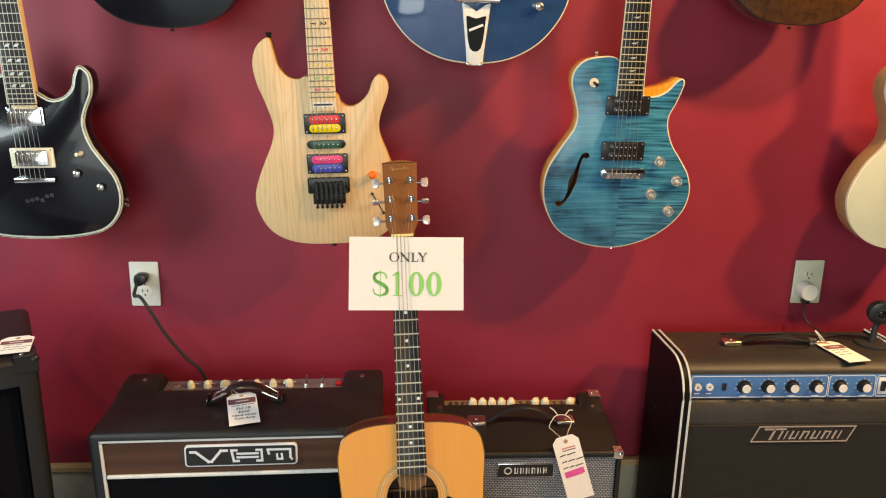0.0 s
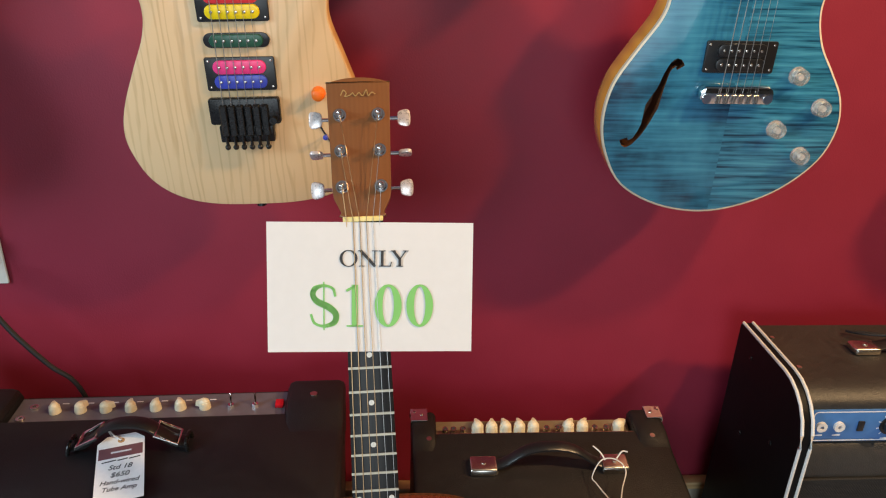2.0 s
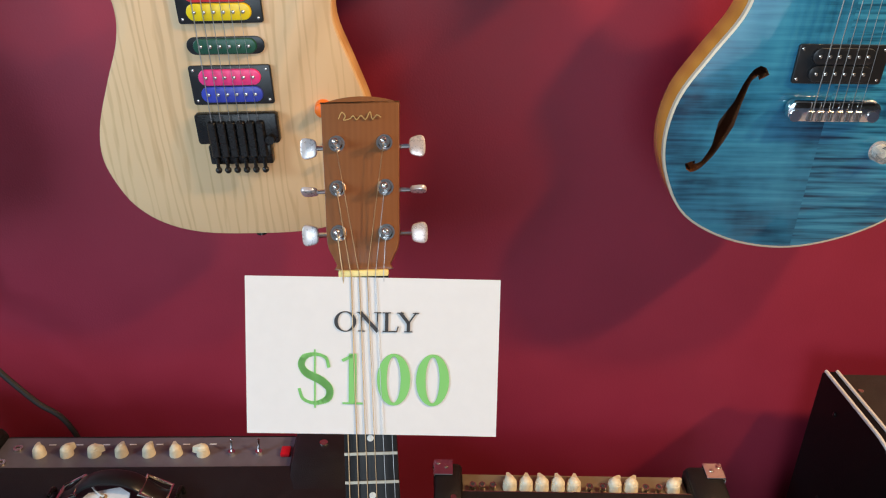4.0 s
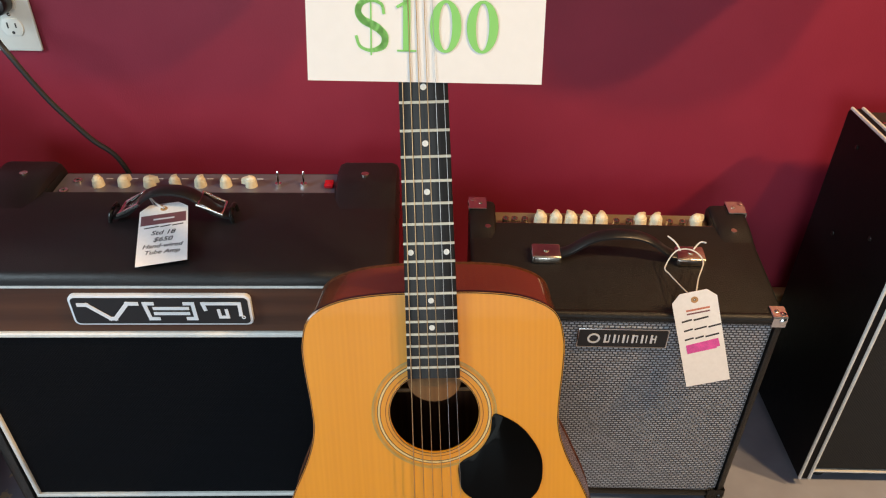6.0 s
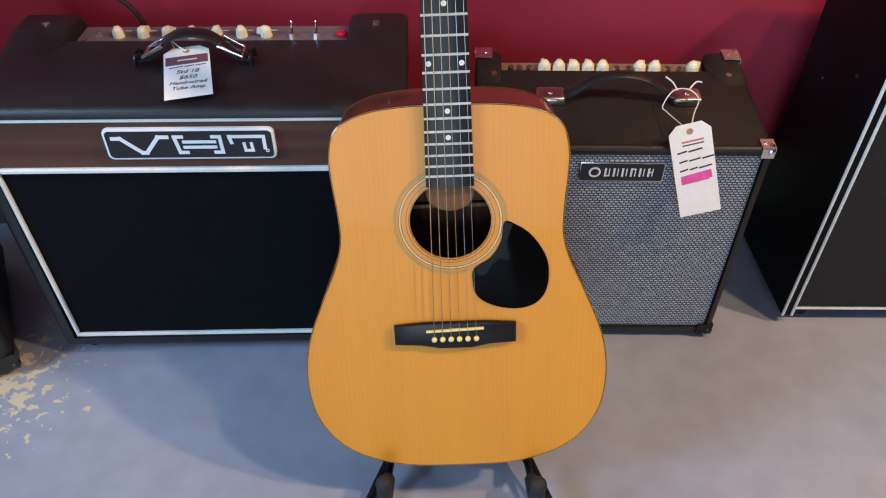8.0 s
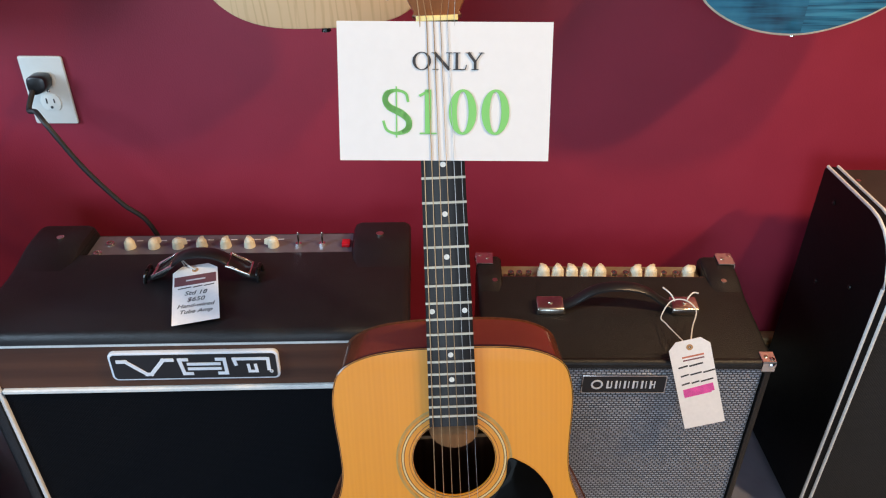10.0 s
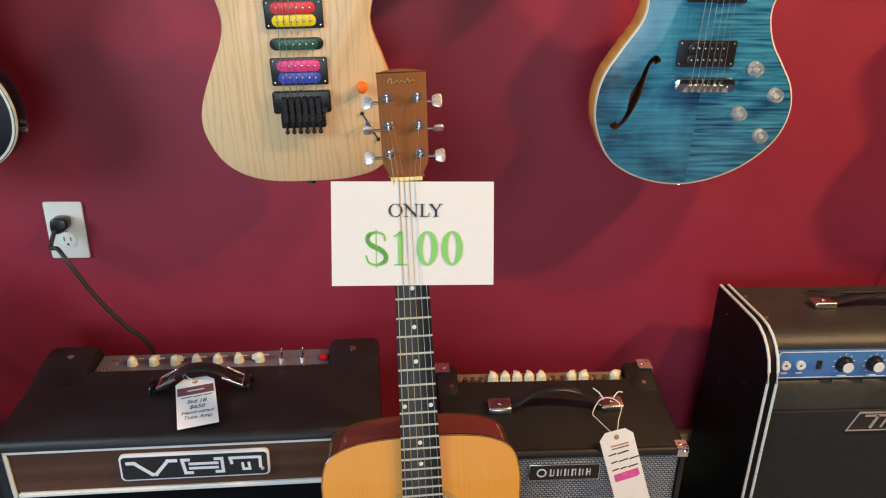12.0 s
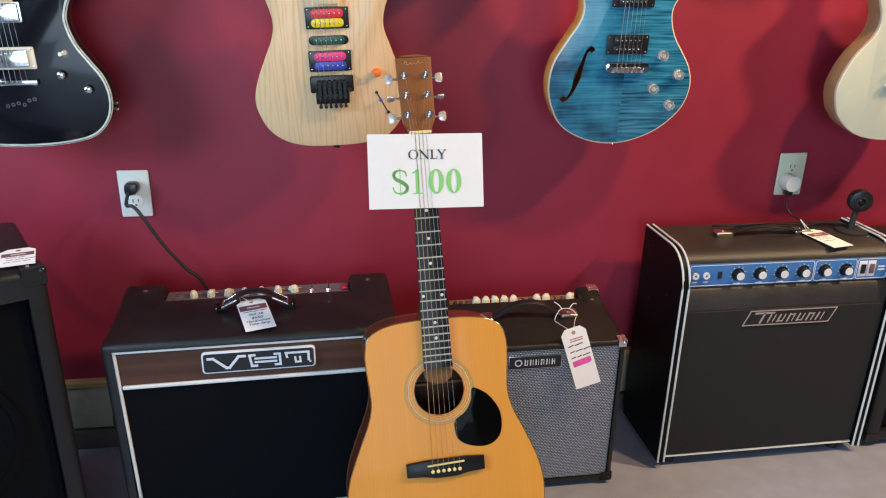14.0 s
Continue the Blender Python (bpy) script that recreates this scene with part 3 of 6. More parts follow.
def acoustic_guitar():
    g = thing("acoustic_guitar", ACOUSTIC, "amber spruce-top acoustic guitar with black pickguard on a stand", "guitar")
    dread = mirrored([(0, -0.221), (0.086, -0.216), (0.152, -0.188), (0.188, -0.14), (0.1985, -0.08), (0.191, -0.02), (0.168, 0.04), (0.146, 0.09),
                      (0.137, 0.125), (0.1375, 0.160), (0.141, 0.200), (0.1410, 0.232), (0.131, 0.262), (0.100, 0.279), (0.055, 0.286), (0, 0.287)])
    part("top", slab(dread, 0.0, 0.003, 0.0, holes=[circle(-0.001, 0.1445, 0.0495, 48)]), SPRUCE, g, "glossy amber spruce top")
    depth = lambda z: 0.118 - 0.035 * (z + 0.221)
    bm = bmesh.new()
    n = len(dread)
    outer, inner = inset(dread, 0.0012), inset(dread, 0.004)
    rings = [[bm.verts.new((x, y if y is not None else depth(z), z)) for x, z in o] for o, y in ((outer, 0.0031), (outer, None), (inner, None), (inner, 0.0031))]
    for a, b in zip(rings, rings[1:]):
        for k in range(n):
            bm.faces.new((a[k], a[(k + 1) % n], b[(k + 1) % n], b[k]))
    part("side", bm, MAHOG, g, "glossy red-brown mahogany sides")
    bm = bmesh.new()
    ring = [[bm.verts.new((x, depth(z) + d, z)) for x, z in dread] for d in (0.0005, 0.0035)]
    bm.faces.new(ring[0])
    bm.faces.new(ring[1])
    for k in range(n):
        bm.faces.new((ring[0][k], ring[0][(k + 1) % n], ring[1][(k + 1) % n], ring[1][k]))
    part("back", bm, INSIDE, g)
    part("binding", rim(dread, 0.0012, -0.0001, 0.0055), BLACKBIND, g, "black edge binding")
    for r0, r1, mt in ((0.0502, 0.0508, BLACKBIND), (0.0540, 0.0545, MAHOG), (0.0600, 0.0605, BLACKBIND), (0.0606, 0.0628, ROSETTE), (0.0629, 0.0634, BLACKBIND), (0.0662, 0.0668, OLIVE), (0.0676, 0.0698, OLIVE)):
        part("rosette_ring", annulus(-0.001, 0.1445, r0, r1, -0.0004, 0.001), mt, g)
    # inside: neck block, added bar where lit interior meets dark, and a paper label
    part("neck_block", slab([(-0.030, 0.275), (-0.030, 0.182)] + [(-0.030 * math.cos(math.pi * k / 12), 0.182 - 0.026 * math.sin(math.pi * k / 12)) for k in range(1, 12)] + [(0.030, 0.182), (0.030, 0.275)], 0.004, 0.050, 0.002), BLOCK, g, "pale neck block seen through the soundhole")
    part("lit_edge_bar", box(-0.125, 0.125, 0.050, 0.062, 0.1440, 0.1500, 0.002), BLOCK, g, "added bar where the lit interior meets the dark")
    part("pickguard", slab(shape([(0.026, 0.081), (0.047, 0.096), (0.060, 0.117), (0.0645, 0.142), (0.080, 0.137), (0.096, 0.125), (0.110, 0.106), (0.118, 0.087), (0.1195, 0.068), (0.1180, 0.054), (0.1125, 0.040), (0.101, 0.029), (0.085, 0.024), (0.068, 0.0245), (0.050, 0.029), (0.035, 0.0375), (0.027, 0.048), (0.0245, 0.062)]), -0.0012, 0.0, 0.0004), GUARD, g, "glossy black teardrop pickguard")
    bridge = [(-0.078, 0.006), (-0.078, -0.021), (-0.045, -0.023), (-0.020, -0.028), (0.020, -0.028), (0.045, -0.023), (0.078, -0.021), (0.078, 0.006), (0.04, 0.009), (-0.04, 0.009)]
    part("bridge", slab(bridge, -0.008, 0.0, 0.002), ROSEWOOD, g, "black belly bridge")
    part("saddle", box(-0.037, 0.037, -0.0115, -0.007, -0.0015, 0.0015, 0.0008), BONE, g).matrix_local = pose(0, 0, 0, 0, -2.2, 0)
    pin = mesh_of("bridge_pin", ball((0, -0.0095, 0), 0.0037, rod((0, -0.009, 0), (0, -0.004, 0), 0.0026)), BONE)
    for k in range(6):
        part("bridge_pin", pin, None, g).matrix_local = pose((k - 2.5) * 0.0108, 0, -0.0135)
    # neck, fingerboard, frets
    end, nut = fret_at(20) - 0.0135, SCALE
    fb = [(-0.0285, end), (-0.0215, nut), (0.0215, nut), (0.0285, end)]
    part("fingerboard", slab(fb, -0.0065, -0.0005, 0.0006), ROSEWOOD, g, "dark rosewood fingerboard")
    bm = bmesh.new()
    rings = []
    for z, w, d in ((0.30, 0.0265, 0.026), (0.33, 0.026, 0.0225), (0.45, 0.0245, 0.0205), (nut - 0.02, 0.0217, 0.019), (nut, 0.0214, 0.017)):
        rings.append([bm.verts.new((w * math.cos(a), -0.0004 + d * math.sin(a), z)) for a in [math.pi * k / 10 for k in range(11)]])
    for a, b in zip(rings, rings[1:]):
        for k in range(11):
            bm.faces.new((a[k], a[(k + 1) % 11], b[(k + 1) % 11], b[k]))
    bm.faces.new(rings[0])
    bm.faces.new(rings[-1])
    part("neck", bm, MAHOG, g)
    part("heel", slab([(-0.027, 0.285), (0.027, 0.285), (0.024, 0.32), (-0.024, 0.32)], 0.0, 0.085, 0.004, taper=lambda z: 0.09 - 1.7 * max(0, z - 0.288)), MAHOG, g)
    for k in range(1, 21):
        z = fret_at(k)
        w = 0.0215 + 0.007 * (nut - z) / (nut - end)
        part("fret", box(-w, w, -0.0074, -0.0062, z - 0.0013, z + 0.0013), FRETM, g)
    dot = mesh_of("position_dot", rod((0, -0.0069, 0), (0, -0.006, 0), 0.0031, seg=16), DOT)
    for k, xs in ((3, (0,)), (5, (0,)), (7, (0,)), (9, (0,)), (12, (-0.0190, 0.0178)), (15, (0,)), (17, (0,))):
        for x in xs:
            part("position_dot", dot, None, g).matrix_local = pose(x, 0, (fret_at(k) + fret_at(k - 1)) / 2)
    part("nut", box(-0.0217, 0.0217, -0.0092, 0.0, nut, nut + 0.0055, 0.0008), BONE, g, "cream nut")
    # headstock tips back
    head = part("headstock", slab(shape([(-0.0222, 0.004), (-0.0232, 0.009), (-0.027, 0.017), (-0.0315, 0.030), (-0.0325, 0.07), (-0.0345, 0.146), (-0.0335, 0.152), (-0.018, 0.1565), (0, 0.158), (0.018, 0.1565),
                                         (0.0335, 0.152), (0.0345, 0.146), (0.0325, 0.07), (0.0315, 0.030), (0.027, 0.017), (0.0232, 0.009), (0.0222, 0.004)], 3), -0.0055, 0.0095, 0.0005), HEADWOOD, g, "brown wooden headstock with faded gold lettering")
    tip = pose(0, 0.0, nut, -9.5, 0, 0)
    head.matrix_local = tip
    curl = [(-0.019, 0.1385), (-0.016, 0.144), (-0.013, 0.1405), (-0.0145, 0.137), (-0.009, 0.138), (-0.006, 0.1405), (-0.003, 0.137), (0.001, 0.1405), (0.005, 0.137), (0.009, 0.1435), (0.011, 0.137), (0.015, 0.1405), (0.0185, 0.1385)]
    part("gold_scroll", stroke([tuple(p[:2]) for p in smooth_path([(x, z, 0) for x, z in curl], 4)], 0.0009, -0.0058, 0.0003), GOLD, head, "faded gold scroll print")
    turns = {(-1, 0): 10, (-1, 1): 80, (-1, 2): 15, (1, 0): 5, (1, 1): 85, (1, 2): 12}
    tips = {}
    for s in (-1, 1):
        for k in range(3):
            z = 0.116 - 0.0395 * k
            x = s * 0.021
            t = part("tuner", rod((x, -0.0075, z), (x, -0.0055, z), 0.0072, seg=20), CHROME, head)
            part("bushing", rod((x, -0.0105, z), (x, -0.0072, z), 0.0048, 0.0058, 16), CHROME, t)
            part("post", ball((x, -0.0195, z), 0.0031, rod((x, -0.020, z), (x, -0.010, z), 0.0029, seg=12), 10), CHROME, t)
            part("gear_case", box(x - 0.009, x + 0.009, 0.0096, 0.019, z - 0.008, z + 0.008, 0.002), NICKEL, t)
            part("stem", rod((x + s * 0.006, 0.014, z), (s * 0.0425, 0.014, z), 0.0022, seg=10), CHROME, t)
            key = part("key", slab(shape([(0, -0.0065), (0.006, -0.010), (0.0125, -0.0105), (0.0155, -0.006), (0.0155, 0.006), (0.0125, 0.0105), (0.006, 0.010), (0, 0.0065)], 3), -0.0025, 0.0025, 0.0015), KEYM, t, "pale chrome tuning key")
            key.matrix_local = pose(s * 0.0425, 0.014, z, turns[(s, k)], 0, 0) @ pose(0, 0, 0, 0, 0, 0 if s > 0 else 180) @ Matrix.Scale(0.9, 4)
            tips[(s, k)] = tip @ Vector((x, -0.0155, z))
    order = [(-1, 2), (-1, 1), (-1, 0), (1, 0), (1, 1), (1, 2)]
    for k in range(6):
        a = Vector(((k - 2.5) * 0.0107, -0.0118, 0))
        b = Vector(((k - 2.5) * 0.0071, -0.0094, nut + 0.002))
        pinp = Vector(((k - 2.5) * 0.0108, -0.008, -0.012))
        # the outer two run behind the paper sign
        under = [Vector((a.x + (b.x - a.x) * q, -0.0079, nut * q)) for q in (0.74, 0.985)] if k in (0, 5) else []
        part("string", tube([pinp, a, *under, b, tips[order[k]]], (0.00060, 0.00050, 0.00042, 0.00036, 0.00028, 0.00025)[k], 6), BRONZE if k < 4 else STEEL, g)
    part("end_pin", rod((0, 0.06, -0.218), (0, 0.06, -0.232), 0.005, 0.007), BLACK, g)
    return g


acoustic_guitar()


def price_sign():
    """Half a sheet of paper, tucked under the strings below the nut."""
    m = ACOUSTIC @ pose(0.0050, -0.0088, 0.5755, 0, 2.7, 0) @ Matrix.Diagonal((1.032, 1, 1.02, 1))
    s = thing("price_sign", m, "white paper sign reading ONLY $100 tucked under the strings", "sign")
    bm = bmesh.new()
    nx, nz = 16, 10
    v = [[[bm.verts.new(((i / nx - 0.5) * 0.216, y - 0.0012 * (2 * i / nx - 1) ** 2 - 0.0003 * math.sin(5 * i / nx + j / nz), (j / nz - 0.5) * 0.140)) for i in range(nx + 1)] for j in range(nz + 1)] for y in (0, 0.0004)]
    for g in v:
        for j in range(nz):
            for i in range(nx):
                bm.faces.new((g[j][i], g[j][i + 1], g[j + 1][i + 1], g[j + 1][i]))
    for i in range(nx):
        for j in (0, nz):
            bm.faces.new((v[0][j][i], v[0][j][i + 1], v[1][j][i + 1], v[1][j][i]))
    for j in range(nz):
        for i in (0, nx):
            bm.faces.new((v[0][j][i], v[0][j + 1][i], v[1][j + 1][i], v[1][j][i]))
    part("sheet", bm, PAPER, s)
    f = -0.0010

    def oval(name, cx, cz, w, h, iw, ih, material):
        bm, n = bmesh.new(), 40
        rings = [[bm.verts.new((cx + a / 2 * math.cos(q * math.tau / n), y, cz + b / 2 * math.sin(q * math.tau / n))) for q in range(n)] for a, b, y in ((iw, ih, f + 0.0004), (iw, ih, f), (w, h, f), (w, h, f + 0.0004))]
        for p, q in zip(rings, rings[1:]):
            for e in range(n):
                bm.faces.new((p[e], p[(e + 1) % n], q[(e + 1) % n], q[e]))
        part(name, bm, material, s)

    def strokes(name, lines, material):
        bm = bmesh.new()
        for (ax, az), (bx, bz), w in lines:
            d = Vector((bx - ax, bz - az)).normalized() * w * 0.5
            stroke([(ax + d.x, az + d.y), (bx - d.x, bz - d.y)], w, f, 0.0004, bm)
        part(name, bm, material, s)

    # large green price
    z0, z1 = -0.0425, 0.0030
    for cx in (0.0185, 0.0520):
        oval("numeral", cx, (z0 + z1) / 2, 0.0286, 0.0465, 0.0120, 0.0415, GREEN)
    strokes("numeral", [((-0.0168, z0), (-0.0168, z1), 0.0066), ((-0.0255, z0 + 0.0008), (-0.0080, z0 + 0.0008), 0.0016), ((-0.0258, z1 - 0.0065), (-0.0155, z1 - 0.0010), 0.0026)], GREEN)
    cs = smooth_path([(-0.0375, -0.0085, 0), (-0.0400, -0.0010, 0), (-0.0490, 0.0020, 0), (-0.0580, -0.0010, 0), (-0.0605, -0.0080, 0), (-0.0560, -0.0150, 0), (-0.0440, -0.0215, 0), (-0.0370, -0.0290, 0), (-0.0385, -0.0375, 0), (-0.0490, -0.0418, 0), (-0.0590, -0.0385, 0), (-0.0625, -0.0300, 0)], 6)
    bm = bmesh.new()
    for i, (p, q) in enumerate(zip(cs, cs[1:])):
        u = i / (len(cs) - 2)
        w = 0.0026 + 0.0044 * math.exp(-((u - 0.52) / 0.16) ** 2) + 0.0022 * (math.exp(-((u - 0.30) / 0.08) ** 2) + math.exp(-((u - 0.72) / 0.08) ** 2))
        stroke([tuple(p[:2]), tuple(q[:2])], w, f - 0.000004 * (i % 2), 0.0004, bm)
    part("currency_sign", bm, GREEN, s)
    strokes("currency_stroke", [((-0.0492, 0.0062), (-0.0492, -0.0462), 0.0014)], GREEN)
    # small black word
    z0, z1 = 0.0228, 0.0400
    oval("letter", -0.0233, (z0 + z1) / 2, 0.0188, 0.0180, 0.0126, 0.0164, INK)
    strokes("letter", [((-0.0095, z0), (-0.0095, z1), 0.0012), ((0.0042, z0), (0.0042, z1), 0.0012), ((-0.0108, z1), (0.0046, z0), 0.0030), ((-0.0125, z0 + 0.0004), (-0.0065, z0 + 0.0004), 0.0008), ((-0.0135, z1 - 0.0004), (-0.0085, z1 - 0.0004), 0.0008), ((0.0012, z1 - 0.0004), (0.0072, z1 - 0.0004), 0.0008)], INK)
    strokes("letter", [((0.0120, z0), (0.0120, z1), 0.0028), ((0.0085, z1 - 0.0004), (0.0155, z1 - 0.0004), 0.0008), ((0.0085, z0 + 0.0004), (0.0205, z0 + 0.0004), 0.0010), ((0.0205, z0), (0.0218, z0 + 0.0050), 0.0010)], INK)
    strokes("letter", [((0.0305, z0), (0.0305, z0 + 0.0085), 0.0028), ((0.0235, z1), (0.0308, z0 + 0.0075), 0.0028), ((0.0370, z1), (0.0306, z0 + 0.0078), 0.0012), ((0.0270, z0 + 0.0004), (0.0340, z0 + 0.0004), 0.0008), ((0.0208, z1 - 0.0004), (0.0268, z1 - 0.0004), 0.0008), ((0.0340, z1 - 0.0004), (0.0396, z1 - 0.0004), 0.0008)], INK)
    return s


price_sign()


def guitar_stand():
    """A low tube stand: two padded arms hold the body, a hinged back leg."""
    foot = ACOUSTIC @ Vector((0, 0.06, -0.235))
    s = thing("guitar_stand", pose(foot.x, foot.y, 0), "black tubular guitar stand with padded cradle arms", "stand")
    zc = foot.z
    part("crossbar", tube(smooth_path([(-0.105, 0, zc - 0.022), (0, 0.002, zc - 0.028), (0.105, 0, zc - 0.022)], 5), 0.0085), METALBLK, s)
    for d in (-1, 1):
        part("leg", tube(smooth_path([(d * 0.10, 0.0, zc - 0.022), (d * 0.125, -0.06, zc * 0.45), (d * 0.15, -0.115, 0.012)], 6), 0.0085), METALBLK, s)
        part("foot", rod((d * 0.149, -0.112, 0.016), (d * 0.153, -0.122, 0.0), 0.012), MATTE, s)
        part("arm", tube(smooth_path([(d * 0.10, 0.004, zc - 0.02), (d * 0.104, -0.045, zc - 0.012), (d * 0.104, -0.085, zc + 0.004), (d * 0.104, -0.097, zc + 0.022), (d * 0.104, -0.096, zc + 0.046)], 6), 0.006), METALBLK, s)
        pad = part("pad", tube(smooth_path([(d * 0.104, -0.05, zc - 0.009), (d * 0.104, -0.085, zc + 0.006), (d * 0.104, -0.0965, zc + 0.024), (d * 0.104, -0.096, zc + 0.05)], 6), 0.0105, 12), MATTE, s, "black foam pad")
        part("pad_tip", ball((d * 0.104, -0.0955, zc + 0.052), 0.0115), MATTE, pad)
    part("back_leg", tube([(0, 0.004, zc - 0.026), (0, 0.09, 0.014)], 0.0085), METALBLK, s)
    part("foot", rod((0, 0.088, 0.016), (0, 0.094, 0.0), 0.012), MATTE, s)


guitar_stand()

# ---- amplifiers ----


def hang_tag(m, label, w, h, head, lines, pink=False, name="price_tag"):
    """A card tag: clipped corners, eyelet, print and writing. Local x right, z up, facing -y, origin at the eyelet."""
    t = thing(name, m, label, "tag")
    c = w * 0.2
    card = [(-w / 2, -h + 0.012), (w / 2, -h + 0.012), (w / 2, 0.012 - c), (w / 2 - c, 0.012), (-w / 2 + c, 0.012), (-w / 2, 0.012 - c)]
    part("card", slab(card, -0.0004, 0.0004, 0.0), TAGM, t)
    part("eyelet", annulus(0, 0, 0.0018, 0.0048, -0.0008, 0.0, 20), KRAFT, t)
    part("hole", slab(circle(0, 0, 0.0019, 12), -0.0006, -0.0003, 0), INK, t)
    if head:
        part("printed_band", slab([(-w * 0.46, -0.012 - head), (w * 0.46, -0.012 - head), (w * 0.46, -0.012), (-w * 0.46, -0.012)], -0.0007, -0.0004, 0), MAROON, t, "maroon printed band")
        part("logo_bar", stroke([(-w * 0.18, -0.012 - head * 0.5), (w * 0.2, -0.012 - head * 0.5)], 0.003, -0.0009, 0.0002), WHITE_PRINT, t)
    z = -0.012 - head
    for kind, text, size in lines:
        z -= size * 0.62
        if kind == "text":
            words(text, size, INK, pose(0, -0.0006, z, 0, 3, 0), t, "handwriting", 0.0001, 0.25, 0.0001)
        elif kind == "bars":
            r = random.Random(text)
            x = -w * r.uniform(0.30, 0.38)
            while x < w * 0.25:
                d = r.uniform(0.009, 0.018)
                part("writing_bar", stroke([(x, z), (x + d, z + 0.0012)], size * 0.20, -0.0006, 0.0002), INK, t)
                x += d + size * 0.20 + 0.002
        elif kind == "print":
            part("printed_line", stroke([(-w * 0.2, z), (w * 0.28, z)], size * 0.55, -0.0006, 0.0002), ORANGE_INK if text == "r" else MAROON, t)
        z -= size * 0.55
    if pink:
        part("highlighter_patch", stroke([(-w * 0.24, z - 0.008), (w * 0.28, z - 0.006)], 0.013, -0.0007, 0.0002, stroke([(-w * 0.28, z - 0.011), (w * 0.24, z - 0.010)], 0.009, -0.00065, 0.0002)), PINK, t, "pink highlighter patch")
    return t


def hump_knob(turn, s=1.0):
    """A stubby pointer knob with a rounded back, standing along z."""
    bm = rod((0, 0, 0), (0, 0, 0.011 * s), 0.0092 * s, 0.0080 * s, 20)
    ball((0, 0, 0.011 * s), 0.0080 * s, bm, 16, (0.85, 1, 0.75))
    tip = [bm.verts.new((x * s, y * s, z * s)) for x, y, z in ((-0.005, 0.004, 0.004), (0.005, 0.004, 0.004), (0.002, 0.0145, 0.004), (-0.002, 0.0145, 0.004), (-0.004, 0.002, 0.0165), (0.004, 0.002, 0.0165), (0.0015, 0.0135, 0.0125), (-0.0015, 0.0135, 0.0125))]
    for k in ((0, 1, 2, 3), (4, 5, 6, 7), (0, 1, 5, 4), (1, 2, 6, 5), (2, 3, 7, 6), (3, 0, 4, 7)):
        bm.faces.new([tip[i] for i in k])
    bmesh.ops.rotate(bm, verts=bm.verts, matrix=Matrix.Rotation(radians(turn), 3, "Z"))
    return bm


def screw(parent, x, y, z, r=0.006):
    part("screw", ball((x, y, z), r * 0.7, rod((x, y, z - 0.002), (x, y, z + 0.0015), r, seg=14), 10, (1, 1, 0.5)), NICKEL, parent)


def strap_handle(parent, x0, x1, y, z, rise, ends="plate", half=0.013):
    mid = (x0 + x1) / 2
    L = x1 - x0
    path = smooth_path([(x0, y, z + 0.006), (x0 + 0.14 * L, y, z + 0.012), (x0 + 0.32 * L, y, z + rise * 0.85), (mid, y, z + rise), (x1 - 0.32 * L, y, z + rise * 0.85), (x1 - 0.14 * L, y, z + 0.012), (x1, y, z + 0.006)], 6)
    bm = bmesh.new()
    rings = []
    for i, p in enumerate(path):
        t = (path[min(i + 1, len(path) - 1)] - path[max(i - 1, 0)]).normalized()
        up = Vector((0, -1, 0)).cross(t).normalized()
        if up.z < 0:
            up = -up
        rings.append([bm.verts.new(p + Vector((0, a, 0)) + up * b) for a, b in ((-half, -0.002), (half, -0.002), (half, 0.001), (half - 0.004, 0.0035), (0.004 - half, 0.0035), (-half, 0.001))])
    for a, b in zip(rings, rings[1:]):
        for k in range(6):
            bm.faces.new((a[k], a[(k + 1) % 6], b[(k + 1) % 6], b[k]))
    bm.faces.new(rings[0])
    bm.faces.new(rings[-1])
    h = part("handle", bm, BLACK, parent, "black leather-look strap handle", 50)
    for x, d in ((x0, 1), (x1, -1)):
        if ends == "plate":
            part("handle_cap", box(x - 0.022, x + 0.022, y - 0.0155, y + 0.0155, z, z + 0.013, 0.004, 3), NICKEL, h, "nickel handle cap")
            screw(h, x, y, z + 0.0135, 0.004)
        else:
            part("buckle", tube([(x + d * 0.012, y - 0.017, z + 0.013), (x + d * 0.012, y + 0.017, z + 0.013), (x + d * 0.042, y + 0.017, z + 0.030), (x + d * 0.042, y - 0.017, z + 0.030)], 0.0030, 8, None, True), CHROME, h, "chrome buckle")
            part("staple", tube(smooth_path([(x - d * 0.002, y - 0.016, z + 0.001), (x, y - 0.012, z + 0.014), (x, y + 0.012, z + 0.014), (x - d * 0.002, y + 0.016, z + 0.001)], 5), 0.003, 8), METALBLK, h)
    return h


def cabinet_piping(parent, x0, x1, z0, z1, y, w):
    for a, b, c, d in ((x0, x1, z1 - w, z1), (x0, x1, z0, z0 + w), (x0, x0 + w, z0 + w, z1 - w), (x1 - w, x1, z0 + w, z1 - w)):
        part("piping", box(a, b, y - 0.004, y + 0.004, c, d, 0.0015, 1), PIPING, parent)


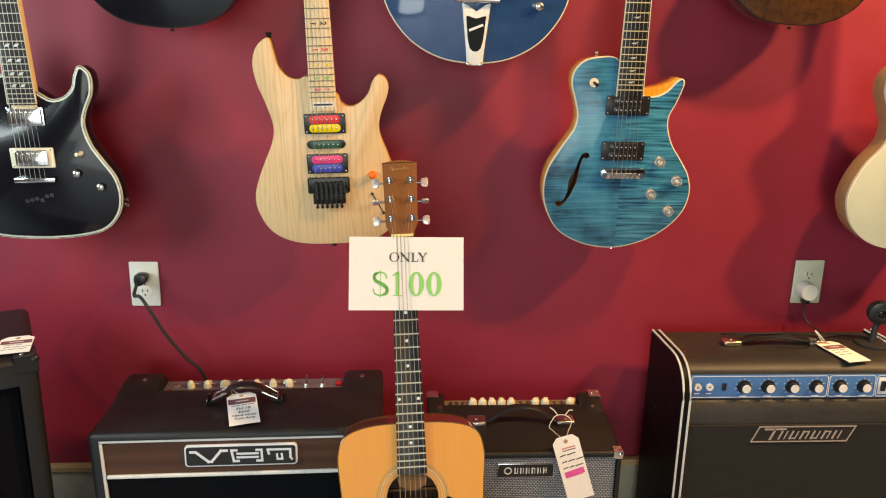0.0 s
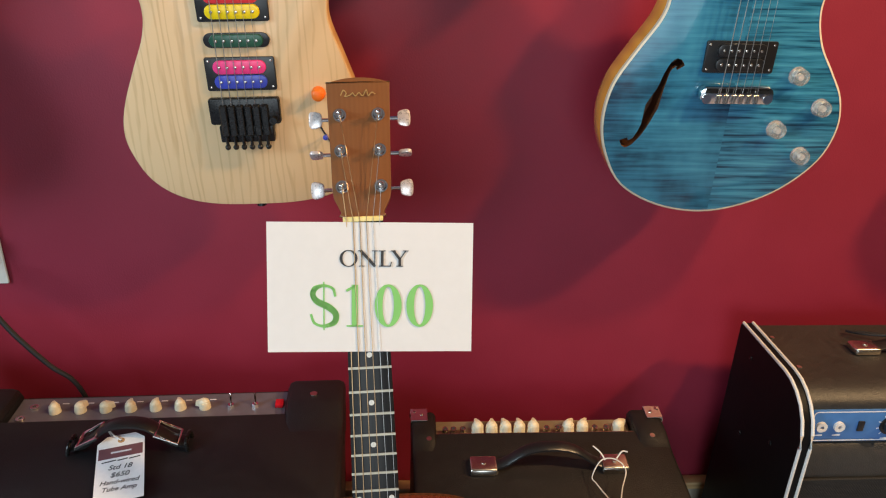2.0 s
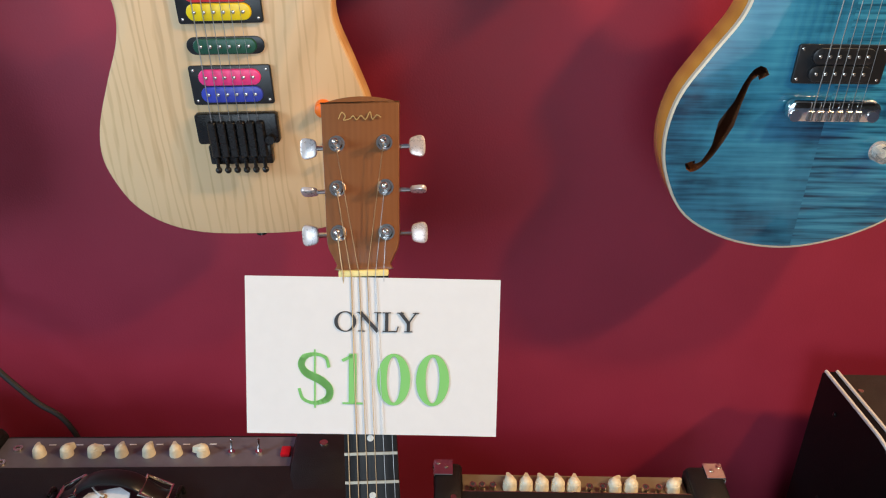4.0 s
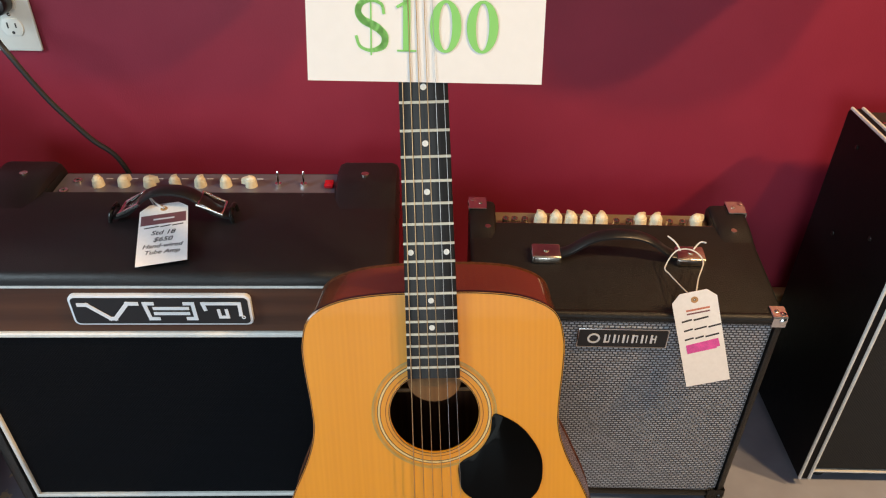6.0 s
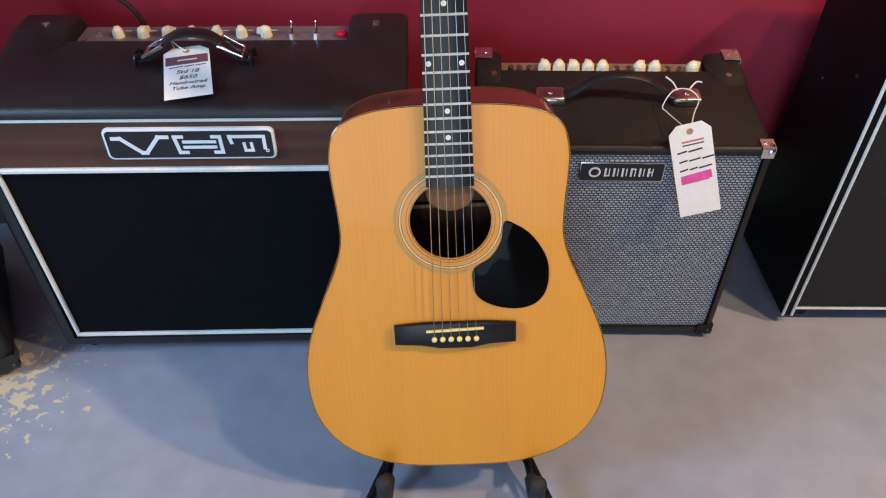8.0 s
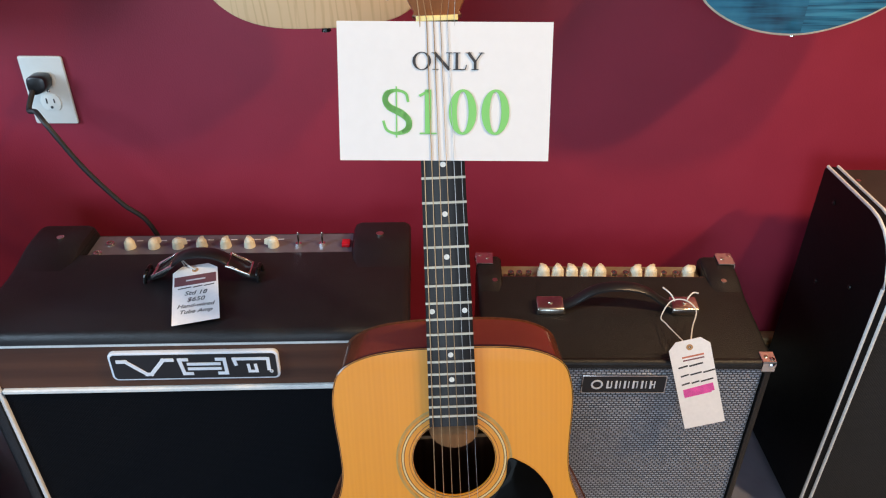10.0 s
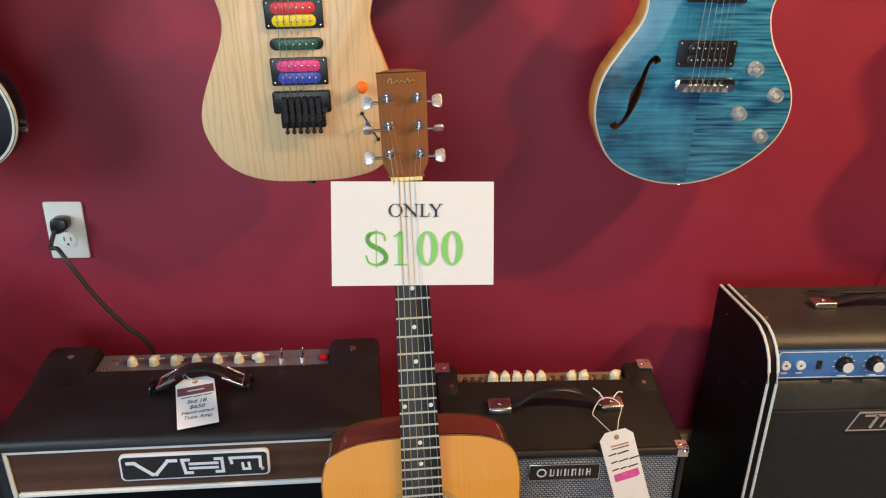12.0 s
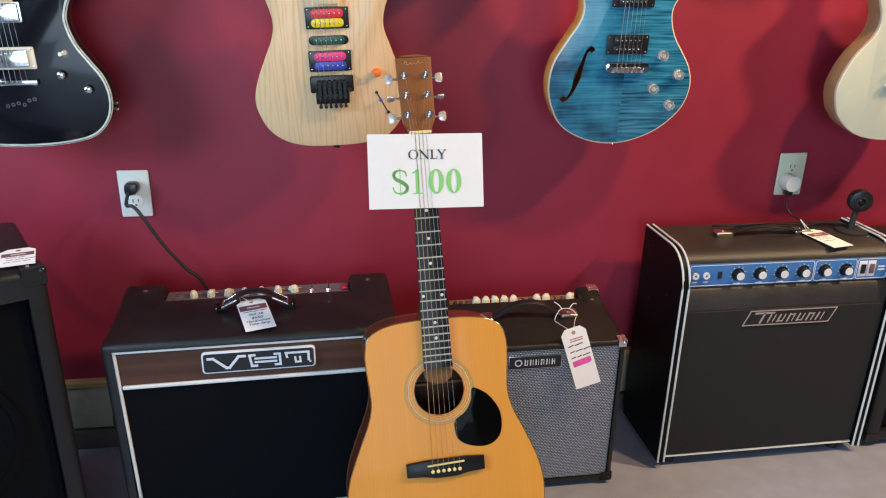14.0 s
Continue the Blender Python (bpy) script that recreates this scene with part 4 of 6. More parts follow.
def brown_panel_amp():
    """Wide black combo with a brown top panel; the controls sit in a notch at the back of the top."""
    W, D, H, HORN = 0.306, 0.285, 0.495, 0.508
    a = thing("guitar_amplifier", pose(-0.4180, 1.319, 0, 0, 0, 1.8), "wide black combo amplifier with brown wood panel and white piping", "amplifier")
    bm = carve(box(-W, W, 0, D, 0.024, H, 0.012, 3), box(-0.216, 0.212, D - 0.080, D + 0.05, H - 0.013, H + 0.05))
    bm = carve(bm, box(-W + 0.022, W - 0.022, -0.02, 0.014, 0.046, 0.479))
    for xa, xb in ((-W - 0.0008, -0.217), (0.213, W + 0.0008)):
        # the rear corners swell up out of the top
        rise = [(D - 0.135 + 0.085 * q / 10, H - 0.0004 + (HORN - H) * (0.5 - 0.5 * math.cos(math.pi * q / 10))) for q in range(11)]
        prof = [(D - 0.135, H - 0.02)] + rise + [(D - 0.012, HORN), (D - 0.004, HORN - 0.003), (D + 0.0008, HORN - 0.011), (D + 0.0008, 0.40)]
        rings = []
        for x, drop in ((xa, 0.011), (xa + 0.003, 0.004), (xa + 0.011, 0.0), (xb - 0.011, 0.0), (xb - 0.003, 0.004), (xb, 0.011)):
            rings.append([bm.verts.new((x, y, z - (drop if z > H - 0.001 else 0))) for y, z in prof])
        for ra, rb in zip(rings, rings[1:]):
            for k in range(len(prof)):
                bm.faces.new((ra[k], ra[(k + 1) % len(prof)], rb[(k + 1) % len(prof)], rb[k]))
        bm.faces.new(rings[0])
        bm.faces.new(rings[-1])
    part("cabinet", bm, TOLEX, a)
    part("grille", box(-W + 0.024, W - 0.024, 0.007, 0.013, 0.048, 0.388), CLOTH, a, "black woven grille cloth")
    part("wood_panel", box(-W + 0.024, W - 0.024, 0.006, 0.0125, 0.398, 0.473), WALNUT, a, "brown wood-grain panel")
    cabinet_piping(a, -W + 0.021, W - 0.021, 0.048, 0.479, 0.006, 0.007)
    part("piping", box(-W + 0.030, W - 0.030, 0.001, 0.010, 0.389, 0.397, 0.002, 1), PIPING, a)
    badge = part("badge", slab(rounded(-0.1113, 0.1225, 0.4145, 0.4635, 0.008), -0.001, 0.006, 0.001), WHITE_PRINT, a, "black and white logo badge")
    part("badge_field", slab(rounded(-0.1078, 0.1190, 0.4178, 0.4602, 0.006), -0.0018, 0.0, 0.0), BLACK, badge)
    lo, hi = 0.4265, 0.4515
    bm = stroke([(-0.098, hi - 0.002), (-0.088, hi - 0.002), (-0.062, lo), (-0.056, lo), (-0.036, hi), (-0.024, hi)], 0.0055, -0.0026, 0.0008)
    stroke([(-0.004, hi), (-0.014, hi), (-0.010, lo), (0.000, lo)], 0.0050, -0.0026, 0.0008, bm)
    stroke([(0.038, hi), (0.048, hi), (0.049, lo), (0.039, lo)], 0.0050, -0.0026, 0.0008, bm)
    stroke([(-0.002, 0.4435), (0.040, 0.4435)], 0.0046, -0.0026, 0.0008, bm)
    stroke([(-0.002, 0.4350), (0.040, 0.4350)], 0.0046, -0.0026, 0.0008, bm)
    stroke([(0.063, 0.4420), (0.061, hi), (0.108, hi), (0.108, 0.4330)], 0.0048, -0.0026, 0.0008, bm)
    stroke([(0.080, 0.4400), (0.081, 0.4290), (0.091, 0.4290), (0.090, 0.4400)], 0.0042, -0.0026, 0.0008, bm)
    pieces("badge_stroke", bm, WHITE_PRINT, badge)
    part("badge_mark", annulus(0.111, 0.4285, 0.0014, 0.0026, -0.0026, -0.0018, 16), WHITE_PRINT, badge)
    for ob in a.children:
        # the front frame draws in a little towards the floor
        if ob.name.split(".")[0] in ("grille", "piping", "cabinet"):
            for v in ob.data.vertices:
                v.co.x *= 1 - (0.026 if ob.name.startswith("cabinet") else 0.042) * max(0.0, 0.479 - v.co.z) / 0.43
    panel = part("control_panel", box(-0.214, 0.210, D - 0.079, D - 0.006, H - 0.0135, H - 0.0105), GREYPANEL, a, "dark reflective control panel")
    zt, yk = H - 0.0105, D - 0.042
    for k, turn in enumerate((20, -30, -70, 5, -2, 20, 85)):
        knob = part("knob", hump_knob(turn, 1.02), CREAM, panel, "cream pointer knob")
        knob.matrix_local = pose(-0.152 + 0.0388 * k, yk, zt)
        part("marking", box(-0.148 + 0.0388 * k, -0.138 + 0.0388 * k, yk + 0.020, yk + 0.022, zt, zt + 0.0003), WHITE_PRINT, panel)
    for x in (0.122, 0.161):
        sw = part("toggle_switch", rod((x, yk, zt), (x, yk, zt + 0.005), 0.0055, seg=6), CHROME, panel)
        part("lever", ball((x, yk + 0.005, zt + 0.021), 0.0022, rod((x, yk, zt + 0.004), (x, yk + 0.005, zt + 0.021), 0.0014, 0.002, 8), 8), CHROME, sw)
    part("pilot_light", box(0.193, 0.207, yk - 0.009, yk + 0.009, zt, zt + 0.007, 0.002), REDLENS, panel, "red pilot light")
    for x, y in ((-0.188, 0.012), (-0.198, -0.018)):
        part("input_jack", annulus(0, 0, 0.003, 0.0065, -0.003, 0.0), NICKEL, panel).matrix_local = pose(x, yk + y, zt, -90, 0, 0)
    screw(a, -0.2565, 0.238, HORN)
    screw(a, 0.2565, 0.238, HORN)
    strap_handle(a, -0.087, 0.078, 0.138, H, 0.044, "buckle")
    for sx in (-1, 1):
        for y in (0.04, D - 0.04):
            part("foot", rod((sx * (W - 0.04), y, 0), (sx * (W - 0.04), y, 0.026), 0.014), MATTE, a)
    return a


brown_panel_amp()
tag = hang_tag(pose(-0.4350, 1.446, 0.5145, -83.5, 0, 0) @ pose(0, 0, 0, 0, -15, 0), "white card price tag lying on the amplifier with handwriting", 0.064, 0.126, 0.021,
               [("bars", "v", 0.010), ("text", "Std 18", 0.012), ("text", "$650", 0.012), ("text", "Hand-wired", 0.0105), ("text", "Tube Amp", 0.0105)])
part("string", tube(smooth_path([(0, -0.001, 0), (-0.010, -0.004, 0.010), (-0.018, -0.006, 0.022), (-0.020, 0.006, 0.032), (-0.014, 0.016, 0.024), (-0.007, 0.002, 0.011), (0.001, -0.0015, 0.001)], 6), 0.0011, 6), STRINGM, tag, "white cotton string")


def corner_cap(parent, x, y, z, sx, sy, sz, size=0.025, material=None):
    """A pressed metal corner guard: three rounded wings meeting at the corner."""
    bm = box(0, size, 0, size, -0.0005, 0.002, 0.0008, 1)
    box(0, size, -0.0005, 0.002, -size * 0.8, 0.0, 0.0008, 1, bm)
    box(-0.0005, 0.002, 0, size, -size * 0.8, 0.0, 0.0008, 1, bm)
    ball((0.006, 0.006, -0.006), 0.0092, bm, 12)
    m = Matrix.Diagonal((sx, sy, sz, 1))
    bmesh.ops.transform(bm, matrix=Matrix.Translation((x, y, z)) @ m, verts=bm.verts)
    c = part("corner_guard", bm, material or CHROME, parent, "chrome corner guard" if not material else "")
    part("screw", ball((x + sx * size * 0.66, y + sy * size * 0.5, z + sz * 0.002), 0.0035, None, 10, (1, 1, 0.5)), NICKEL, c)


def silver_grille_amp():
    """Small combo whose top rises towards the back, with raised rear corners beside the control panel."""
    W, D, H, RISE = 0.217, 0.232, 0.408, 0.155
    a = thing("guitar_amplifier", pose(0.2088, 1.364, 0, 0, 0, 0.0), "small black combo amplifier with woven silver grille and chrome corners", "amplifier")
    bm = carve(box(-W, W, 0, D, 0.014, H, 0.008, 3), box(-0.176, 0.163, D - 0.048, D + 0.05, H - 0.020, H + 0.08))
    bm = carve(bm, box(-W + 0.012, W - 0.012, -0.02, 0.012, 0.027, H - 0.012))
    part("cabinet", bm, TOLEX2, a)
    for xa, xb in ((-W - 0.0006, -0.1765), (0.1635, W + 0.0006)):
        rise = [(D - 0.092 + 0.045 * q / 10, H - 0.0006 + 0.0065 * (0.5 - 0.5 * math.cos(math.pi * q / 10))) for q in range(11)]
        prof = [(D - 0.092, H - 0.02)] + rise + [(D - 0.008, H + 0.0059), (D - 0.002, H + 0.003), (D + 0.0006, H - 0.006), (D + 0.0006, H - 0.05)]
        bm = bmesh.new()
        rings = [[bm.verts.new((x, y, z - (drop if z > H - 0.001 else 0))) for y, z in prof] for x, drop in ((xa, 0.007), (xa + 0.002, 0.0025), (xa + 0.007, 0.0), (xb - 0.007, 0.0), (xb - 0.002, 0.0025), (xb, 0.007))]
        for ra, rb in zip(rings, rings[1:]):
            for k in range(len(prof)):
                bm.faces.new((ra[k], ra[(k + 1) % len(prof)], rb[(k + 1) % len(prof)], rb[k]))
        bm.faces.new(rings[0])
        bm.faces.new(rings[-1])
        part("rear_corner", bm, TOLEX2, a)
    part("front_edge", rod((-W + 0.002, 0.005, H - 0.0046), (W - 0.002, 0.005, H - 0.0046), 0.0062, seg=14), TOLEX2, a)
    part("grille", box(-W + 0.013, W - 0.013, 0.004, 0.0115, 0.028, H - 0.013, 0.002, 1), SILVER_CLOTH, a, "silver and black woven grille cloth")
    badge = part("badge", slab(rounded(-0.0665, 0.0620, 0.3480, 0.3825, 0.002), 0.0005, 0.005, 0.0006), CHROME, a, "black logo plate with silver edge")
    part("badge_field", slab(rounded(-0.0645, 0.0600, 0.3500, 0.3805, 0.002), -0.0002, 0.001, 0), BLACK, badge)
    # a ring and a row of slim bars in place of the maker's name
    zb = 0.3655
    bm = annulus(-0.0430, zb, 0.0062, 0.0090, -0.0009, 0.0, 28)
    for x, h in ((-0.0270, 0.0060), (-0.0140, 0.0060), (-0.0010, 0.0060), (0.0120, 0.0060), (0.0250, 0.0060), (0.0380, 0.0060)):
        stroke([(x, zb - h), (x, zb + h)], 0.0030, -0.0009, 0.0006, bm)
        stroke([(x + 0.0058, zb - h), (x + 0.0058, zb + h)], 0.0016, -0.0009, 0.0006, bm)
    for x, dz in ((-0.0270, -0.0060), (0.0120, 0.0060), (0.0380, 0.0005)):
        stroke([(x + 0.0018, zb + dz), (x + 0.0048, zb + dz)], 0.0018, -0.0011, 0.0006, bm)
    pieces("badge_stroke", bm, WHITE_PRINT, badge)
    panel = part("control_panel", box(-0.1745, 0.1615, D - 0.047, D - 0.003, H - 0.0195, H - 0.0165), GOLDPANEL, a, "gold-grey control panel")
    part("panel_edge", box(-0.1745, 0.1615, D - 0.0465, D - 0.0450, H - 0.0165, H - 0.0020), NICKEL, panel)
    zt, yk = H - 0.0165, D - 0.026
    for x, turn in ((-0.104, 10), (-0.080, -6), (-0.056, 12), (-0.032, 4), (-0.008, -8), (0.053, -35), (0.078, -30), (0.141, -55)):
        part("knob", hump_knob(turn, 1.22), CREAM, panel, "ivory pointer knob").matrix_local = pose(x, yk, zt)
    for x in (-0.160, -0.146, -0.130, 0.014, 0.034, 0.098, 0.118):
        j = part("jack", rod((x, yk - 0.006, zt), (x, yk - 0.006, zt + 0.013), 0.0056, 0.005, 12), NICKEL, panel)
        part("jack_hole", rod((x, yk - 0.006, zt + 0.013), (x, yk - 0.006, zt + 0.0134), 0.0028, seg=10), INK, j)
    strap_handle(a, -0.105, 0.107, 0.110, H, 0.044, "plate", 0.0095)
    for sx in (-1, 1):
        corner_cap(a, sx * (W + 0.001), -0.001, H + 0.001, -sx, 1, 1, 0.021)
        corner_cap(a, sx * (W + 0.001), D + 0.001, H + 0.007, -sx, -1, 1, 0.028)
        corner_cap(a, sx * (W + 0.001), -0.001, 0.013, -sx, 1, -1, 0.028, METALBLK)
        screw(a, sx * (W - 0.028), D - 0.062, H + 0.0035, 0.0045)
        for y in (0.035, D - 0.035):
            part("foot", rod((sx * (W - 0.035), y, 0), (sx * (W - 0.035), y, 0.016), 0.013), MATTE, a)
    for ob in a.children_recursive:
        # everything on the top follows its slope
        if ob.location.length > 0:
            ob.location.z += RISE * ob.location.y
            continue
        for v in ob.data.vertices:
            v.co.z += RISE * max(0.0, v.co.y) * min(1.0, max(0.0, v.co.z - 0.10) / 0.28)
    return a


silver_grille_amp()
tag = hang_tag(pose(0.2930, 1.366, 0.4365, -13.5, -16.5, 0), "white card price tag hanging over the amplifier front", 0.060, 0.146, 0.0,
               [("print", "r", 0.005), ("print", "m", 0.004), ("bars", "q", 0.013), ("bars", "a", 0.012), ("bars", "c", 0.012)], True)
part("string", tube(smooth_path([(0, -0.001, 0.0), (-0.010, 0.030, 0.008), (-0.018, 0.062, 0.014), (-0.021, 0.076, 0.020), (0.000, 0.090, 0.035), (0.022, 0.088, 0.032), (0.032, 0.074, 0.018), (0.016, 0.040, 0.009), (0.003, 0.004, 0.002)], 7), 0.0010, 6), STRINGM, tag, "white cotton string")
part("string_end", tube(smooth_path([(0.006, 0.090, 0.034), (0.002, 0.096, 0.046), (-0.006, 0.104, 0.055)], 6), 0.0012, 6), STRINGM, tag)
part("string_end", tube(smooth_path([(0.024, 0.088, 0.033), (0.036, 0.096, 0.038), (0.044, 0.094, 0.036)], 6), 0.0012, 6), STRINGM, tag)


def blue_panel_amp():
    """Tall black combo; the side cheeks stand proud, edged in white, and round off at the top front."""
    W, D, H = 0.290, 0.235, 0.600
    a = thing("guitar_amplifier", pose(0.857, 1.402, 0, 0, 0, 0.0), "black combo amplifier with blue control panel and white-edged sides", "amplifier")
    prof = lambda y0, h, r, front=0.0: [(y0, 0.022), (D, 0.022), (D, h - 0.006), (D - 0.006, h)] + [(y0 + r - r * math.sin(radians(w)) + front * 0, h - r + r * math.cos(radians(w))) for w in (0, 15, 30, 45, 60, 75, 90)]

    def extrude(o, x0, x1):
        bm = bmesh.new()
        rings = [[bm.verts.new((x, y, z)) for y, z in o] for x in (x0, x1)]
        for r_ in rings:
            bm.faces.new(r_)
        for k in range(len(o)):
            bm.faces.new((rings[0][k], rings[0][(k + 1) % len(o)], rings[1][(k + 1) % len(o)], rings[1][k]))
        return bm

    for s in (-1, 1):
        cheek = part("side_panel", extrude(prof(0.0, H, 0.085), *sorted((s * W, s * (W - 0.018)))), SIDEBLACK, a, "black side panel")
        for off in (0.0008, 0.0172):
            edge = [(s * (W - off), y - 0.0012, z) for y, z in prof(0.0, H, 0.085)[4:]]
            edge = [(s * (W - off), D - 0.006, H + 0.001)] + [(x, y, z + 0.0012) for x, y, z in edge] + [(s * (W - off), -0.0012, 0.023)]
            part("piping", tube(edge, 0.0026, 8), PIPING, cheek, "white piping")
        for y, z in ((0.07, 0.47), (0.16, 0.42), (0.18, 0.56)):
            part("screw", ball((s * (W + 0.0005), y, z), 0.004, None, 10, (0.5, 1, 1)), METALBLK, cheek)
    inner = [(0.012, 0.026), (D - 0.004, 0.026), (D - 0.004, H - 0.006), (0.075, H - 0.006), (0.050, H - 0.009), (0.033, H - 0.018), (0.026, H - 0.028), (0.026, H - 0.094), (0.020, H - 0.100), (0.012, H - 0.135)]
    part("cabinet", extrude(inner, -W + 0.0185, W - 0.0185), GREYTOLEX, a)
    part("grille", box(-W + 0.022, W - 0.022, 0.006, 0.0118, 0.040, H - 0.150, 0.002, 1), CHARCOAL_CLOTH, a, "black grille cloth")
    part("piping", box(-W + 0.022, W - 0.022, 0.005, 0.0112, 0.032, 0.035), PIPING, a)
    z0, z1, yp = H - 0.090, H - 0.032, 0.026
    panel = part("control_panel", slab(rounded(-W + 0.022, W - 0.022, z0, z1, 0.004), yp - 0.0035, yp, 0.0008), BLUEPANEL, a, "bright blue control panel with white outlines")
    for x0, x1 in ((-W + 0.026, 0.061), (0.065, 0.176), (0.180, W - 0.026)):
        o = rounded(x0, x1, z0 + 0.003, z1 - 0.003, 0.006)
        part("panel_outline", stroke(o + [o[0]], 0.0016, yp - 0.0040, 0.0005), WHITE_PRINT, panel)
    zc = (z0 + z1) / 2
    for x in (-0.249, -0.221):
        part("input_jack", annulus(x, zc, 0.003, 0.0085, yp - 0.008, yp - 0.002, 20), ALU, panel)
        part("marking", box(x - 0.006, x + 0.006, yp - 0.0039, yp - 0.003, zc - 0.018, zc - 0.0155), WHITE_PRINT, panel)
    part("slide_switch", box(-0.191, -0.181, yp - 0.006, yp - 0.003, zc - 0.009, zc + 0.009, 0.001), BLACK, panel)
    for k in range(6):
        x = -0.139 + 0.0576 * k
        kn = part("knob", rod((x, yp - 0.0036, zc), (x, yp - 0.0175, zc), 0.0125, 0.0112, 28), BLACK, panel, "black knob with brushed aluminium cap")
        part("knob_skirt", rod((x, yp - 0.0036, zc), (x, yp - 0.0055, zc), 0.0165, 0.0160, 28), BLACK, kn)
        part("knob_cap", rod((x, yp - 0.0175, zc), (x, yp - 0.0188, zc), 0.0102, 0.0098, 24), ALU, kn)
        bm = bmesh.new()
        for w in range(-140, 141, 35):
            c, s = math.sin(radians(w)), math.cos(radians(w))
            stroke([(x + c * 0.0172, zc + s * 0.0172), (x + c * 0.0205, zc + s * 0.0205)], 0.0010, yp - 0.0040, 0.0005, bm)
        stroke([(x - 0.008, zc - 0.024), (x + 0.008, zc - 0.024)], 0.0022, yp - 0.0040, 0.0005, bm)
        part("dial_marks", bm, WHITE_PRINT, panel)
    for x, mt in ((0.195, BLACK), (0.219, MAROON)):
        sw = part("switch_plate", box(x - 0.011, x + 0.011, yp - 0.005, yp - 0.003, zc - 0.021, zc + 0.021, 0.001), WHITE_PRINT, panel)
        part("rocker", box(x - 0.006, x + 0.006, yp - 0.010, yp - 0.0045, zc - 0.012, zc + 0.013, 0.002), mt, sw)
    for dz in (-0.004, 0.004):
        part("marking", box(0.238, 0.257, yp - 0.0042, yp - 0.003, zc + dz - 0.0018, zc + dz + 0.0018), WHITE_PRINT, panel)
    zl = H - 0.172
    logo = [(-0.115, zl - 0.020), (0.116, zl - 0.020), (0.134, zl + 0.018), (-0.098, zl + 0.018)]
    badge = part("badge", stroke(logo + [logo[0]], 0.0034, 0.0028, 0.004), CHROME, a, "slanted silver logo badge")
    part("badge_field", slab(logo, 0.0045, 0.0065, 0), BLACK, badge)
    # a run of slanted bright bars in place of the maker's name
    lean = lambda x, h: (x + h * 0.42, zl + h)
    bm = stroke([lean(-0.088, 0.0115), lean(-0.040, 0.0115)], 0.0050, 0.003, 0.002)
    stroke([lean(-0.064, 0.0085), lean(-0.064, -0.0135)], 0.0060, 0.003, 0.002, bm)
    for x in (-0.044, -0.018, 0.008, 0.034, 0.060, 0.086):
        stroke([lean(x, -0.0125), lean(x, 0.0050)], 0.0048, 0.003, 0.002, bm)
        stroke([lean(x + 0.013, -0.0125), lean(x + 0.013, 0.0050)], 0.0034, 0.003, 0.002, bm)
    for x, h in ((-0.018, -0.0120), (0.008, 0.0045), (0.034, -0.0120), (0.060, 0.0045)):
        stroke([lean(x + 0.003, h), lean(x + 0.010, h)], 0.0032, 0.0032, 0.002, bm)
    pieces("badge_stroke", bm, CHROME, badge)
    strap_handle(a, -0.122, 0.094, 0.146, H - 0.006, 0.024, "plate")
    for x, y in ((-0.256, 0.1), (0.256, 0.1), (-0.256, 0.19)):
        screw(a, x, y, H - 0.006, 0.004)
    for s in (-1, 1):
        for y in (0.04, D - 0.04):
            part("foot", rod((s * (W - 0.05), y, 0), (s * (W - 0.05), y, 0.027), 0.016), MATTE, a)
    return a


blue_panel_amp()
tag = hang_tag(pose(0.974, 1.535, 0.5990, -88.5, 0, 0) @ pose(0, -0.0015, 0, 0, -10, 0), "white card price tag lying on the blue-panel amplifier", 0.060, 0.118, 0.020,
               [("bars", "t1", 0.011), ("bars", "t2", 0.011), ("bars", "t3", 0.011)])
part("string", tube(smooth_path([(0, -0.001, 0), (-0.012, -0.006, 0.006), (-0.022, -0.016, 0.004), (-0.030, -0.030, 0.012), (-0.020, -0.026, 0.020), (-0.006, -0.008, 0.008), (0, -0.002, 0)], 6), 0.0012, 6), STRINGM, tag, "white cotton string")


def security_camera():
    c = thing("webcam", pose(1.096, 1.545, 0.594), "small round black camera on a stalk atop the amplifier", "camera")
    part("base", slab(circle(0, 0, 0.040, 40), -0.0030, 0.0030, 0.0015), MATTE, c).matrix_local = pose(0, 0, 0.003, 90, 0, 0)
    part("stalk", rod((0, 0.004, 0.005), (0.008, 0.008, 0.058), 0.008, 0.0065), MATTE, c)
    head = part("head", slab(circle(0, 0, 0.030, 40), -0.010, 0.012, 0.004), BLACK, c, "round glossy black camera head")
    head.matrix_local = pose(0.010, 0.004, 0.082, 6, 0, -14)
    part("lens_ring", annulus(0, 0, 0.010, 0.015, -0.0125, -0.009, 32), MATTE, head)
    part("lens", ball((0, -0.010, 0), 0.010, None, 16, (1, 0.3, 1)), GLOSSBLACK, head)
    return c


security_camera()


